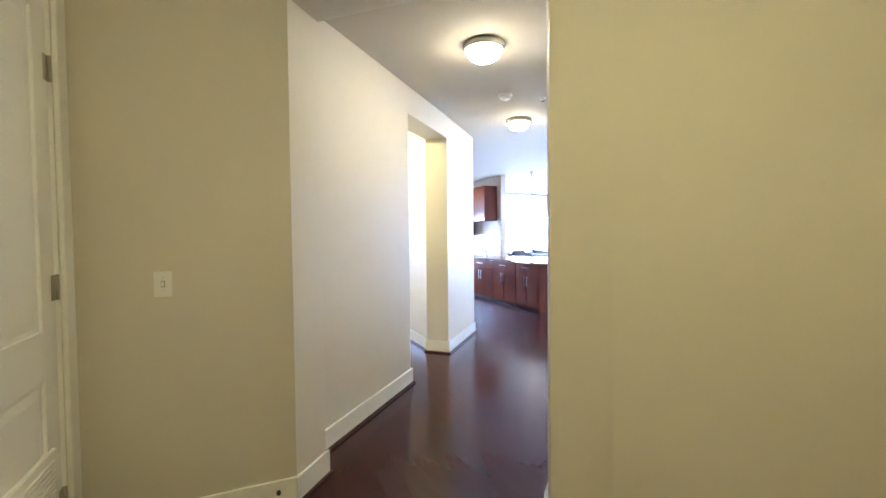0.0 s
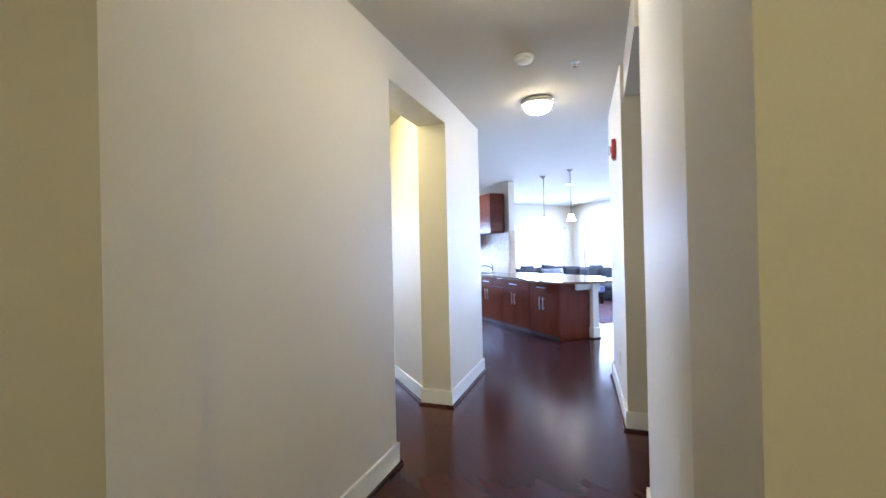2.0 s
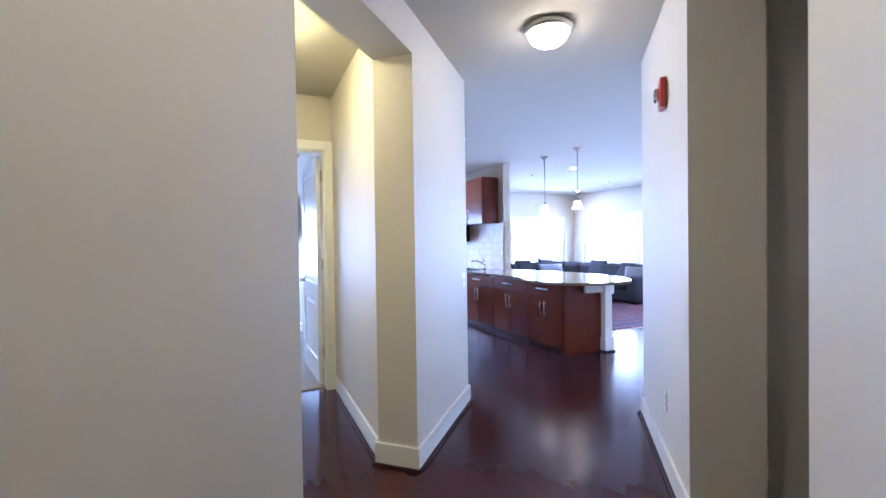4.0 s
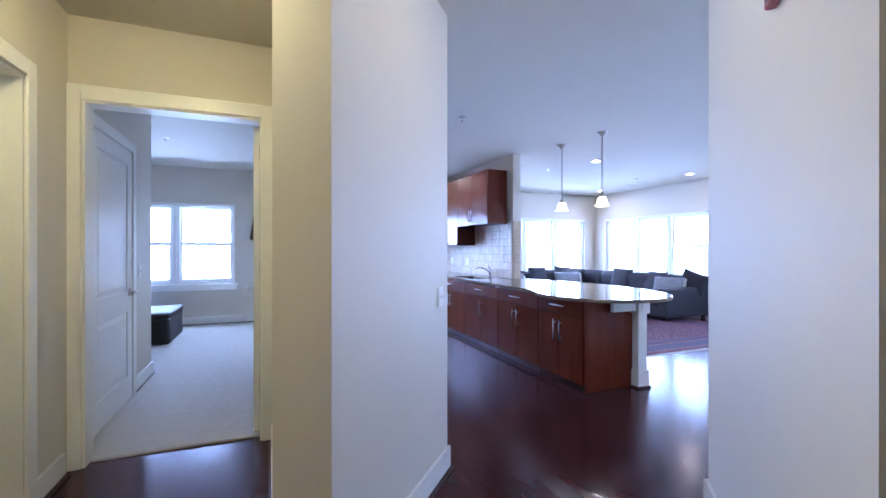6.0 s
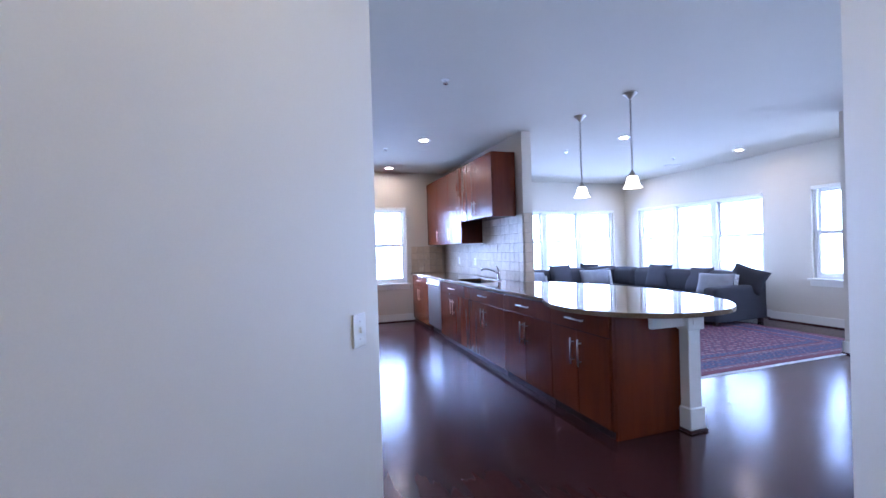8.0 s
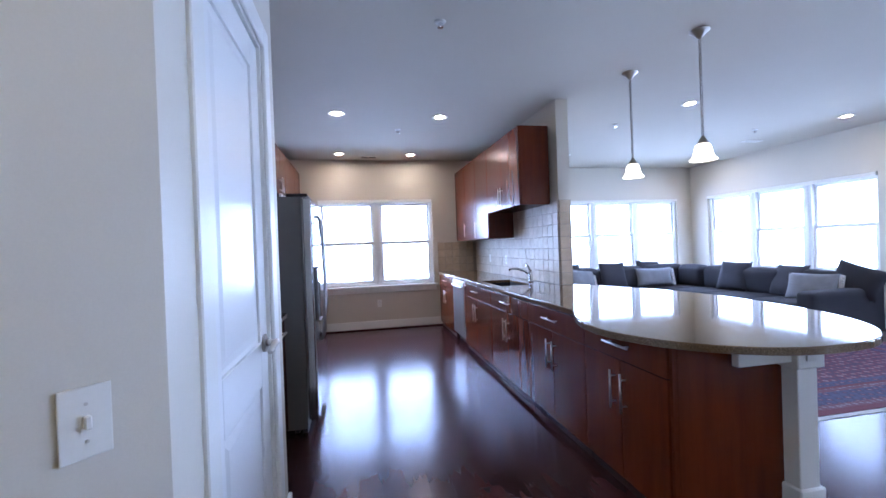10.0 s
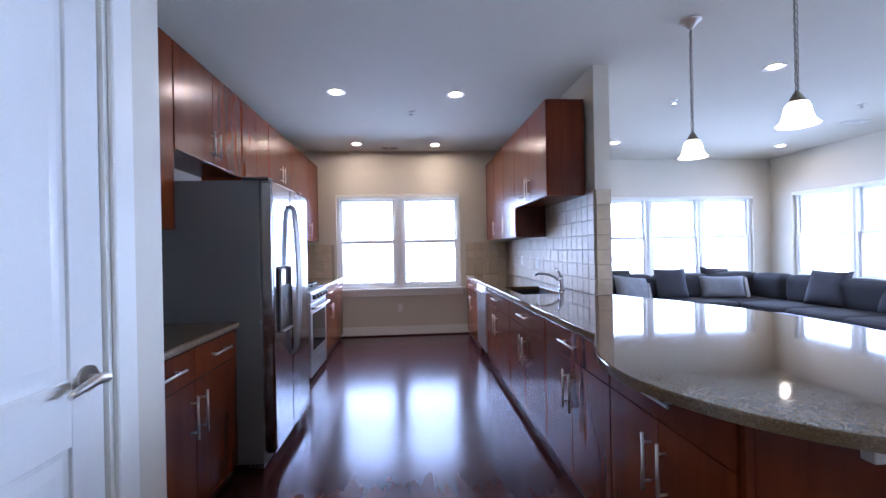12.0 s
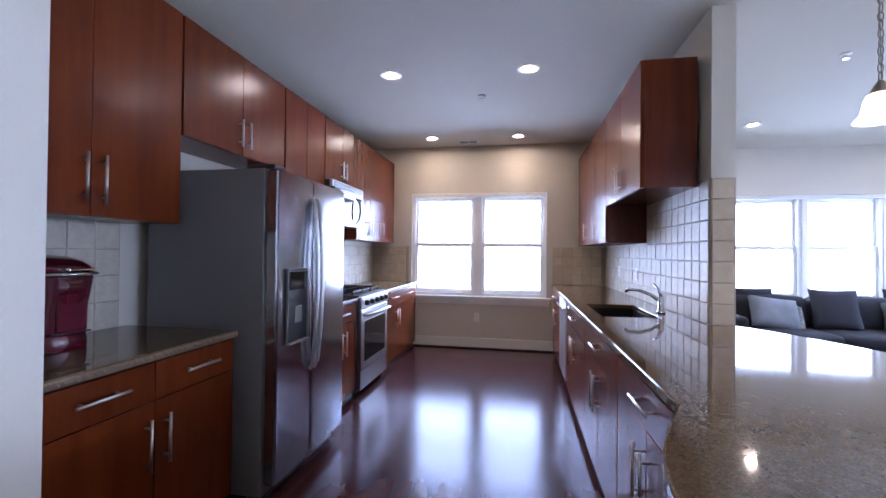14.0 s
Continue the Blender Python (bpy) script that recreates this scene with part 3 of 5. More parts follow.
def base_cabinet(label, width, place, turn, doors, drawers, top=0.852, depth=0.57, grip=0.20, body_top=0.852):
    """Carcass with toe kick, slab drawers above slab doors. Local x across, y into the cabinet."""
    c = thing("base_cabinet", label, "cabinet", place, turn, "base cabinets")
    part("body", boxes((0, 0, 0.062, width, depth, body_top)), CHERRY_SHADED, c)
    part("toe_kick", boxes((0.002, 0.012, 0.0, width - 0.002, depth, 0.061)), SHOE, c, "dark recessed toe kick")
    zd = 0.69
    dw = width / drawers
    for i in range(drawers):
        d = slab("drawer_front", i * dw, zd, (i + 1) * dw, top - 0.008, c)
        bar_handle(min(0.22, dw * 0.42), d, ((i + 0.5) * dw, -0.02, zd + 0.085), False)
    w = width / doors
    for i in range(doors):
        d = slab("door", i * w, 0.066, (i + 1) * w, zd, c)
        hx = (i + 1) * w - 0.045 if i % 2 == 0 and doors > 1 else i * w + 0.045
        bar_handle(grip, d, (hx, -0.02, zd - 0.06 - grip / 2), True)
    return c


def wall_cabinet(label, width, z0, z1, place, turn, doors, depth=0.31, grip=0.19, side=None):
    c = thing("wall_cabinet", label, "cabinet", (place[0], place[1], z0), turn, "wall cabinets")
    h = z1 - z0
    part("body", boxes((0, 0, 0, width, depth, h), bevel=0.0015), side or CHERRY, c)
    w = width / doors
    for i in range(doors):
        d = slab("door", i * w, 0.0, (i + 1) * w, h, c)
        hx = (i + 1) * w - 0.04 if i % 2 == 0 and doors > 1 else i * w + 0.04
        bar_handle(grip, d, (hx, -0.02, 0.05 + grip / 2), True)
    return c


RX, LX = 5.275, 3.385            # carcass fronts of the two runs
# right run, from the far wall towards the camera; local x runs to -y
for label, y0, y1, n in (("cherry base cabinet by the end wall with one drawer", 11.73, 10.72, 2),
                         ("cherry sink base cabinet with one drawer front", 10.06, 8.96, 2),
                         ("cherry base cabinet with two doors under the sink end", 8.955, 7.985, 2),
                         ("cherry base cabinet with two doors beside the bar", 7.98, 7.115, 2),
                         ("cherry base cabinet closing the bar end", 7.11, 6.41, 2)):
    base_cabinet(label, y0 - y1, (RX, y0, 0), -90, n, 1, body_top=0.66 if "sink" in label else 0.852)
end_panel = thing("end_panel", "dark cherry end panel of the breakfast bar", "panel", (0, 0, 0))
part("panel", boxes((5.287, 6.385, 0.0, 5.86, 6.405, 0.85), (5.262, 6.386, 0.066, 5.287, 6.406, 0.85), bevel=0.002), CHERRY, end_panel)
part("back_panel", boxes((5.852, 6.41, 0.0, 5.87, 8.70, 0.85)), CHERRY, end_panel)

dish = thing("dishwasher", "stainless steel dishwasher under the counter", "dishwasher", (RX, 10.70, 0), -90)
part("body", boxes((0.004, 0.0, 0.10, 0.626, 0.56, 0.85)), BLACK, dish)
dd = part("door", boxes((0.008, -0.03, 0.11, 0.622, -0.001, 0.845), bevel=0.006, segments=2), STEEL, dish)
part("handle", boxes((0.03, -0.062, 0.755, 0.60, -0.045, 0.785), (0.06, -0.05, 0.76, 0.085, -0.028, 0.78), (0.545, -0.05, 0.76, 0.57, -0.028, 0.78), bevel=0.005, segments=2), CHROME, dd)
part("toe_kick", boxes((0.004, 0.05, 0.0, 0.626, 0.5, 0.099)), BLACK, dish)

# right wall cabinets
UX = 5.585
wall_cabinet("cherry wall cabinet with two doors above the sink", 1.09, 1.712, 2.52, (UX, 9.93), -90, 2)
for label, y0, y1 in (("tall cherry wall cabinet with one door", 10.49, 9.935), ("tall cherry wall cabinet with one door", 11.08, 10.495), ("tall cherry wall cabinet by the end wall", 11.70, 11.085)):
    wall_cabinet(label, y0 - y1, 1.395, 2.52, (UX, y0), -90, 1, depth=0.32, side=CHERRY_SHADED)

# left run; local x runs to +y
base_cabinet("cherry base cabinet with two drawers under the coffee maker", 0.935, (LX, 6.985, 0), 90, 2, 2)
base_cabinet("narrow cherry base cabinet between fridge and stove", 0.62, (LX, 8.93, 0), 90, 2, 1)
base_cabinet("cherry base cabinet beyond the stove", 1.38, (LX, 10.34, 0), 90, 3, 2)
LU = 3.058
wall_cabinet("tall cherry wall cabinet with two doors above the counter", 0.94, 1.425, 2.53, (LU, 6.985), 90, 2, grip=0.21, depth=0.30)
wall_cabinet("short cherry wall cabinet with two doors above the fridge", 0.975, 1.895, 2.53, (LU, 7.935), 90, 2, grip=0.17, depth=0.30)
wall_cabinet("tall cherry wall cabinet beside the fridge", 0.655, 1.425, 2.53, (LU, 8.922), 90, 2, depth=0.30)
wall_cabinet("short cherry wall cabinet above the microwave", 0.765, 1.955, 2.53, (LU, 9.585), 90, 2, grip=0.17, depth=0.30)
wall_cabinet("tall cherry wall cabinet beyond the stove with two doors", 0.79, 1.425, 2.53, (LU, 10.355), 90, 2, depth=0.30)
wall_cabinet("tall cherry wall cabinet in the far corner", 0.58, 1.425, 2.53, (LU, 11.15), 90, 1, depth=0.30)


def worktop(name, label, pts, edge, z0=0.856, z1=0.887, hole=None, bev=0.006):
    bm = bmesh.new()
    vs = [bm.verts.new((x, y, z1)) for x, y in pts]
    f = bm.faces.new(vs)
    if f.normal.z < 0:
        f.normal_flip()
    if hole:
        x0, y0, x1, y1 = hole
        hv = [bm.verts.new(p) for p in ((x0, y0, z1), (x1, y0, z1), (x1, y1, z1), (x0, y1, z1))]
        edges = list(f.edges) + [bm.edges.new((hv[i], hv[(i + 1) % 4])) for i in range(4)]
        bmesh.ops.delete(bm, geom=[f], context="FACES_ONLY")
        bmesh.ops.triangle_fill(bm, use_beauty=True, use_dissolve=False, edges=edges)
    top = bm.faces[:]
    ex = bmesh.ops.extrude_face_region(bm, geom=top)
    for v in ex["geom"]:
        if isinstance(v, bmesh.types.BMVert):
            v.co.z = z0
    bmesh.ops.recalc_face_normals(bm, faces=bm.faces[:])
    rim = [e for e in bm.edges if abs(e.verts[0].co.z - z1) < 1e-5 and abs(e.verts[1].co.z - z1) < 1e-5 and len(e.link_faces) == 2 and abs(e.link_faces[0].normal.z - e.link_faces[1].normal.z) > 0.5]
    bmesh.ops.bevel(bm, geom=rim, offset=bev, segments=2, affect="EDGES", profile=0.5)
    ob = thing(name, label, "worktop")
    part("slab", bm, GRANITE, ob)
    # rough face left by the chisel on the free edge, a few millimetres proud
    bm = bmesh.new()
    rnd = random.Random(len(pts))
    dense = []
    for (xa, ya), (xb, yb) in zip(edge, edge[1:]):
        n = max(1, int(math.hypot(xb - xa, yb - ya) / 0.012))
        dense += [(xa + (xb - xa) * k / n, ya + (yb - ya) * k / n) for k in range(n)]
    dense.append(edge[-1])
    columns = []
    for k, (x, y) in enumerate(dense):
        (xa, ya), (xb, yb) = dense[max(k - 1, 0)], dense[min(k + 1, len(dense) - 1)]
        d = Vector((xb - xa, yb - ya)).normalized()
        col = []
        for z, out in ((z1 - 0.0065, 0.0005), (z1 - 0.013, 0.003), (z0 + 0.008, 0.003), (z0 - 0.001, 0.0005)):
            g = out + (rnd.uniform(-0.0012, 0.0022) if out > 0.001 else 0.0)
            col.append(bm.verts.new((x + d.y * g, y - d.x * g, z)))
        columns.append(col)
    for a, b in zip(columns, columns[1:]):
        for k in range(3):
            bm.faces.new((a[k], a[k + 1], b[k + 1], b[k]))
    bmesh.ops.recalc_face_normals(bm, faces=bm.faces[:])
    part("edge", bm, GRANITE_EDGE, ob, "rough chiselled granite edge")
    return ob


def smooth_curve(pts, steps=8):
    """Catmull-Rom through plan points."""
    out = []
    for i in range(1, len(pts) - 2):
        p0, p1, p2, p3 = (Vector(p) for p in pts[i - 1:i + 3])
        for k in range(steps):
            t = k / steps
            out.append(tuple(0.5 * ((2 * p1) + (p2 - p0) * t + (2 * p0 - 5 * p1 + 4 * p2 - p3) * t * t + (3 * p1 - p0 - 3 * p2 + p3) * t ** 3)))
    out.append(tuple(pts[-2]))
    return out


bar = smooth_curve([(5.30, 7.34), (5.25, 7.24), (5.185, 7.10), (5.123, 6.95), (5.088, 6.80), (5.082, 6.64), (5.115, 6.50), (5.20, 6.33), (5.35, 6.18), (5.55, 6.08), (5.80, 6.06), (6.02, 6.11), (6.22, 6.26), (6.38, 6.52), (6.48, 6.90), (6.51, 7.35), (6.47, 7.75), (6.30, 8.25), (6.08, 8.70), (6.0, 9.0)])
worktop("worktop", "polished speckled brown granite worktop with a rounded bar end", [(5.91, 11.757), (5.235, 11.757), (5.25, 7.25)] + bar[:-1] + [(6.05, 8.70), (5.91, 8.70)], bar[:-1][::-1] + [(5.25, 7.25), (5.235, 11.757)], hole=(5.36, 8.90, 5.72, 9.62))
worktop("worktop", "short polished granite worktop under the coffee maker", [(2.757, 6.938), (3.42, 6.938), (3.42, 7.925), (2.757, 7.925)], [(3.42, 6.938), (3.42, 7.925)])
worktop("worktop", "narrow granite worktop between fridge and stove", [(2.757, 8.925), (3.415, 8.925), (3.415, 9.565), (2.757, 9.565)], [(3.415, 8.925), (3.415, 9.565)])
worktop("worktop", "granite worktop beyond the stove", [(2.757, 10.335), (3.415, 10.335), (3.415, 11.757), (2.757, 11.757)], [(3.415, 10.335), (3.415, 11.757)])

post = thing("bar_post", "white square bar support post with plinth and outlet", "post", (5.895, 6.365, 0))
part("shaft", boxes((-0.055, -0.055, 0.02, 0.055, 0.055, 0.853), bevel=0.004), TRIM, post)
part("plinth", boxes((-0.07, -0.07, 0.018, 0.07, 0.07, 0.17), bevel=0.006), TRIM, post)
part("capital", boxes((-0.075, -0.075, 0.715, 0.075, 0.075, 0.8535), bevel=0.005), TRIM, post)
part("shoe", boxes((-0.082, -0.082, 0.0, 0.082, 0.082, 0.019), bevel=0.004), SHOE, post, "dark shoe moulding")
part("apron", boxes((-0.36, -0.05, 0.745, -0.0755, -0.012, 0.853), bevel=0.003), TRIM, post)
plate = part("outlet_plate", boxes((-0.035, -0.082, 0.752, 0.04, -0.0745, 0.83), bevel=0.003), PLATE, post)
part("sockets", boxes((-0.022, -0.085, 0.775, -0.004, -0.081, 0.81), (0.010, -0.085, 0.775, 0.028, -0.081, 0.81), bevel=0.002), TRIM, plate)

sink = thing("sink", "dark undermount steel sink let into the granite", "sink", (5.54, 9.26, 0))
bm = bmesh.new()
for a in ((-0.185, -0.365, 0.68, -0.178, 0.365, 0.857), (0.178, -0.365, 0.68, 0.185, 0.365, 0.857), (-0.178, -0.365, 0.68, 0.178, -0.358, 0.857), (-0.178, 0.358, 0.68, 0.178, 0.365, 0.857), (-0.185, -0.365, 0.672, 0.185, 0.365, 0.68)):
    box(bm, *a)
part("bowl", bm, SINK, sink)
part("drain", tube(bmesh.new(), [(0, 0, 0.6805), (0, 0, 0.684)], 0.045, 20), CHROME, sink)

tap = thing("faucet", "chrome single-lever kitchen faucet behind the sink", "faucet", (5.79, 9.16, 0.887))
part("base", lathe(bmesh.new(), [(0.028, 0.0), (0.028, 0.012), (0.021, 0.02), (0.021, 0.11), (0.017, 0.13)], 20), CHROME, tap)
part("spout", tube(bmesh.new(), [(0, 0, 0.075), (-0.06, 0.03, 0.125), (-0.13, 0.06, 0.15), (-0.19, 0.09, 0.152), (-0.215, 0.10, 0.135)], [0.013, 0.012, 0.0105, 0.0105, 0.012], 12), CHROME, tap)
part("lever", tube(bmesh.new(), [(0, 0, 0.12), (-0.012, 0.02, 0.165), (-0.035, 0.05, 0.20)], [0.016, 0.010, 0.006], 10), CHROME, tap)

fridge = thing("refrigerator", "stainless side-by-side refrigerator with dispenser and grey sides", "refrigerator", (3.535, 7.965, 0), 90)
fridge.scale = (0.94, 1.0, 1.0)
part("body", boxes((0.0, 0.0, 0.03, 0.892, 0.69, 1.715), bevel=0.006, segments=2), FRIDGE_SIDE, fridge, "dark grey enamelled cabinet")
part("hinge_cover", boxes((0.01, -0.05, 1.715, 0.12, 0.10, 1.738), bevel=0.006), BLACK, fridge)
part("hinge_cover", boxes((0.77, -0.05, 1.715, 0.882, 0.10, 1.738), bevel=0.006), BLACK, fridge)
part("kick_grille", boxes((0.01, 0.005, 0.0, 0.882, 0.04, 0.075)), BLACK, fridge)


def bowed_door(x0, x1, z0, z1, bow=0.0, thick=0.075):
    """A door whose face swells gently to the room."""
    bm = bmesh.new()
    n = 1
    xs = [x0 + (x1 - x0) * i / n for i in range(n + 1)]
    prof = [(x, -thick - bow * (1 - (2 * (x - x0) / (x1 - x0) - 1) ** 4)) for x in xs]
    ring = [(x0, -0.006), *[(x, y) for x, y in prof], (x1, -0.006)]
    prism(bm, ring, z0, z1)
    for f in bm.faces:
        f.smooth = False
    edges = [e for e in bm.edges if len(e.link_faces) == 2 and abs(e.link_faces[0].normal.dot(e.link_faces[1].normal)) < 0.5]
    bmesh.ops.bevel(bm, geom=edges, offset=0.012, segments=3, affect="EDGES")
    return bm


fd = part("door", bowed_door(0.003, 0.392, 0.085, 1.712), FRIDGE_STEEL, fridge, "stainless freezer door with ice dispenser")
fr = part("door", bowed_door(0.398, 0.889, 0.085, 1.712), FRIDGE_STEEL, fridge, "stainless fridge door")
for dr, x, s in ((fd, 0.370, -1), (fr, 0.420, 1)):
    pts = [(x, -0.082, 0.60), (x, -0.102, 0.64), (x + s * 0.004, -0.120, 0.85), (x + s * 0.006, -0.128, 1.10), (x + s * 0.004, -0.120, 1.35), (x, -0.102, 1.56), (x, -0.082, 1.60)]
    part("handle", tube(bmesh.new(), pts, 0.014, 12), STEEL, dr, "long curved steel handle")
ds = part("dispenser", boxes((0.095, -0.088, 0.80, 0.315, -0.075, 1.19), bevel=0.008, segments=2), BLACK, fd, "black ice and water dispenser")
part("control_panel", boxes((0.105, -0.0925, 1.08, 0.305, -0.088, 1.18), bevel=0.002), OVEN_GLASS, ds)
part("rim", boxes((0.090, -0.092, 0.795, 0.095, -0.078, 1.196), (0.315, -0.092, 0.795, 0.320, -0.078, 1.196), (0.095, -0.092, 1.191, 0.315, -0.078, 1.196), (0.095, -0.104, 0.790, 0.315, -0.078, 0.799), bevel=0.0015), FRIDGE_SIDE, ds, "dark narrow rim")
part("paddle", boxes((0.165, -0.092, 0.90, 0.245, -0.087, 0.99), bevel=0.003), FRIDGE_SIDE, ds)
for k in (0.02, 0.85):
    part("foot", tube(bmesh.new(), [(k + 0.02, 0.08, 0.0), (k + 0.02, 0.08, 0.031)], 0.018, 12), BLACK, fridge)

stove = thing("gas_range", "stainless freestanding gas range with black grates", "stove", (3.40, 9.572, 0), 90)
W = 0.757
part("body", boxes((0.0, 0.0, 0.03, W, 0.63, 0.885), bevel=0.003), FRIDGE_SIDE, stove)
part("cooktop", boxes((0.0, -0.02, 0.886, W, 0.63, 0.900), bevel=0.004), IRON, stove)
part("control_panel", boxes((0.0, -0.05, 0.78, W, -0.001, 0.885), bevel=0.008, segments=2), STEEL, stove)
for k in range(5):
    kn = part("knob", tube(bmesh.new(), [(0.10 + k * 0.139, -0.05, 0.83), (0.10 + k * 0.139, -0.058, 0.83), (0.10 + k * 0.139, -0.085, 0.83)], [0.026, 0.024, 0.019], 18), BLACK, stove)
od = part("oven_door", boxes((0.006, -0.045, 0.235, W - 0.006, -0.001, 0.772), bevel=0.006, segments=2), STEEL, stove)
part("window", boxes((0.085, -0.048, 0.30, W - 0.085, -0.044, 0.665), bevel=0.001), OVEN_GLASS, od, "dark oven window")
part("handle", tube(bmesh.new(), [(0.04, -0.046, 0.725), (0.06, -0.09, 0.725), (W / 2, -0.102, 0.725), (W - 0.06, -0.09, 0.725), (W - 0.04, -0.046, 0.725)], 0.013, 12), STEEL, od)
part("drawer", boxes((0.006, -0.042, 0.055, W - 0.006, -0.001, 0.228), bevel=0.006, segments=2), STEEL, stove)
for gx in (0.03, 0.27, 0.51):
    bm = bmesh.new()
    for gy in (0.05, 0.20, 0.35, 0.50):
        box(bm, gx, gy, 0.922, gx + 0.215, gy + 0.012, 0.936)
    for k in (0.0, 0.1, 0.203):
        box(bm, gx + k, 0.05, 0.9225, gx + k + 0.012, 0.512, 0.9355)
    for a in (0.0, 0.203):
        for b in (0.05, 0.50):
            box(bm, gx + a, b, 0.90, gx + a + 0.012, b + 0.012, 0.923)
    part("grate", bm, IRON, stove, "black cast iron grate")
for bx in (0.14, 0.38, 0.62):
    for by in (0.16, 0.42):
        part("burner", lathe(bmesh.new(), [(0.045, 0.90), (0.045, 0.910), (0.03, 0.913), (0.0, 0.914)], 18, (bx, by, 0)), IRON, stove)
for a in (0.04, W - 0.04):
    part("foot", tube(bmesh.new(), [(a, 0.06, 0.0), (a, 0.06, 0.031)], 0.015, 10), BLACK, stove)

mw = thing("microwave", "stainless over-the-range microwave with a curved handle", "microwave", (3.12, 9.587, 1.545), 90)
part("body", boxes((0.0, 0.0, 0.0, 0.757, 0.36, 0.405), bevel=0.003), BLACK, mw)
md = part("door", boxes((0.0, -0.03, 0.0, 0.60, -0.001, 0.325), bevel=0.005, segments=2), STEEL, mw)
part("window", boxes((0.05, -0.033, 0.06, 0.50, -0.029, 0.27), bevel=0.001), OVEN_GLASS, md)
part("handle", tube(bmesh.new(), [(0.565, -0.03, 0.03), (0.567, -0.07, 0.09), (0.567, -0.08, 0.165), (0.567, -0.07, 0.24), (0.565, -0.03, 0.30)], 0.011, 12), BLACK, md)
part("control_panel", boxes((0.604, -0.03, 0.0, 0.757, -0.001, 0.325), bevel=0.004), STEEL, mw)
part("keypad", boxes((0.625, -0.033, 0.05, 0.737, -0.029, 0.30)), OVEN_GLASS, mw)
vent = part("vent_grille", boxes((0.0, -0.03, 0.328, 0.757, -0.001, 0.405), bevel=0.004), STEEL, mw)
for k in range(5):
    part("slat", boxes((0.03, -0.034, 0.34 + k * 0.012, 0.727, -0.029, 0.346 + k * 0.012)), BLACK, vent)

# single-cup coffee maker
cm = thing("coffee_maker", "glossy dark red single-cup coffee maker on the granite", "coffee maker", (2.94, 7.385, 0.887), 90)
cm.scale = (0.97, 0.97, 1.12)


def oval(rx, ry, cy, z, n=28, power=3.0):
    out = []
    for k in range(n):
        a = k * math.tau / n
        c, s = math.cos(a), math.sin(a)
        out.append((math.copysign(abs(c) ** (2 / power), c) * rx, cy + math.copysign(abs(s) ** (2 / power), s) * ry, z))
    return out


def loft(bm, rings):
    vs = [[bm.verts.new(p) for p in r] for r in rings]
    for a, b in zip(vs, vs[1:]):
        for k in range(len(a)):
            f = bm.faces.new((a[k], a[(k + 1) % len(a)], b[(k + 1) % len(b)], b[k]))
            f.smooth = True
    bm.faces.new(vs[0][::-1])
    bm.faces.new(vs[-1])
    bmesh.ops.recalc_face_normals(bm, faces=bm.faces[:])
    return bm


part("base", loft(bmesh.new(), [oval(0.104, 0.146, -0.004, 0.0), oval(0.107, 0.149, -0.004, 0.006), oval(0.105, 0.147, -0.004, 0.052), oval(0.099, 0.141, -0.004, 0.060)]), RED, cm)
part("column", loft(bmesh.new(), [oval(0.102, 0.143, -0.003, 0.058), oval(0.104, 0.145, -0.003, 0.07), oval(0.109, 0.150, -0.004, 0.16), oval(0.118, 0.163, -0.010, 0.255), oval(0.118, 0.164, -0.011, 0.262)]), RED, cm)
part("trim_band", loft(bmesh.new(), [oval(0.120, 0.168, -0.014, 0.2622), oval(0.124, 0.180, -0.022, 0.269), oval(0.124, 0.178, -0.020, 0.275), oval(0.120, 0.166, -0.012, 0.280)]), CHROME, cm, "silver band")
part("lid", loft(bmesh.new(), [oval(0.117, 0.162, -0.010, 0.2802), oval(0.115, 0.156, -0.004, 0.296), oval(0.105, 0.135, 0.014, 0.316), oval(0.084, 0.10, 0.036, 0.330), oval(0.045, 0.05, 0.055, 0.336)]), RED, cm)
part("brew_head", loft(bmesh.new(), [oval(0.045, 0.03, -0.118, 0.185), oval(0.074, 0.045, -0.118, 0.200), oval(0.086, 0.055, -0.118, 0.256)]), RED, cm, "dark rounded brew head")
part("cup_recess", boxes((-0.060, -0.154, 0.068, 0.060, -0.12, 0.182), bevel=0.004), RED, cm)
part("lid_lever", boxes((-0.05, -0.196, 0.281, 0.05, -0.14, 0.291), bevel=0.004, segments=2), CHROME, cm)
part("drip_tray", boxes((-0.07, -0.162, 0.0605, 0.07, -0.03, 0.066), bevel=0.002), BLACK, cm)

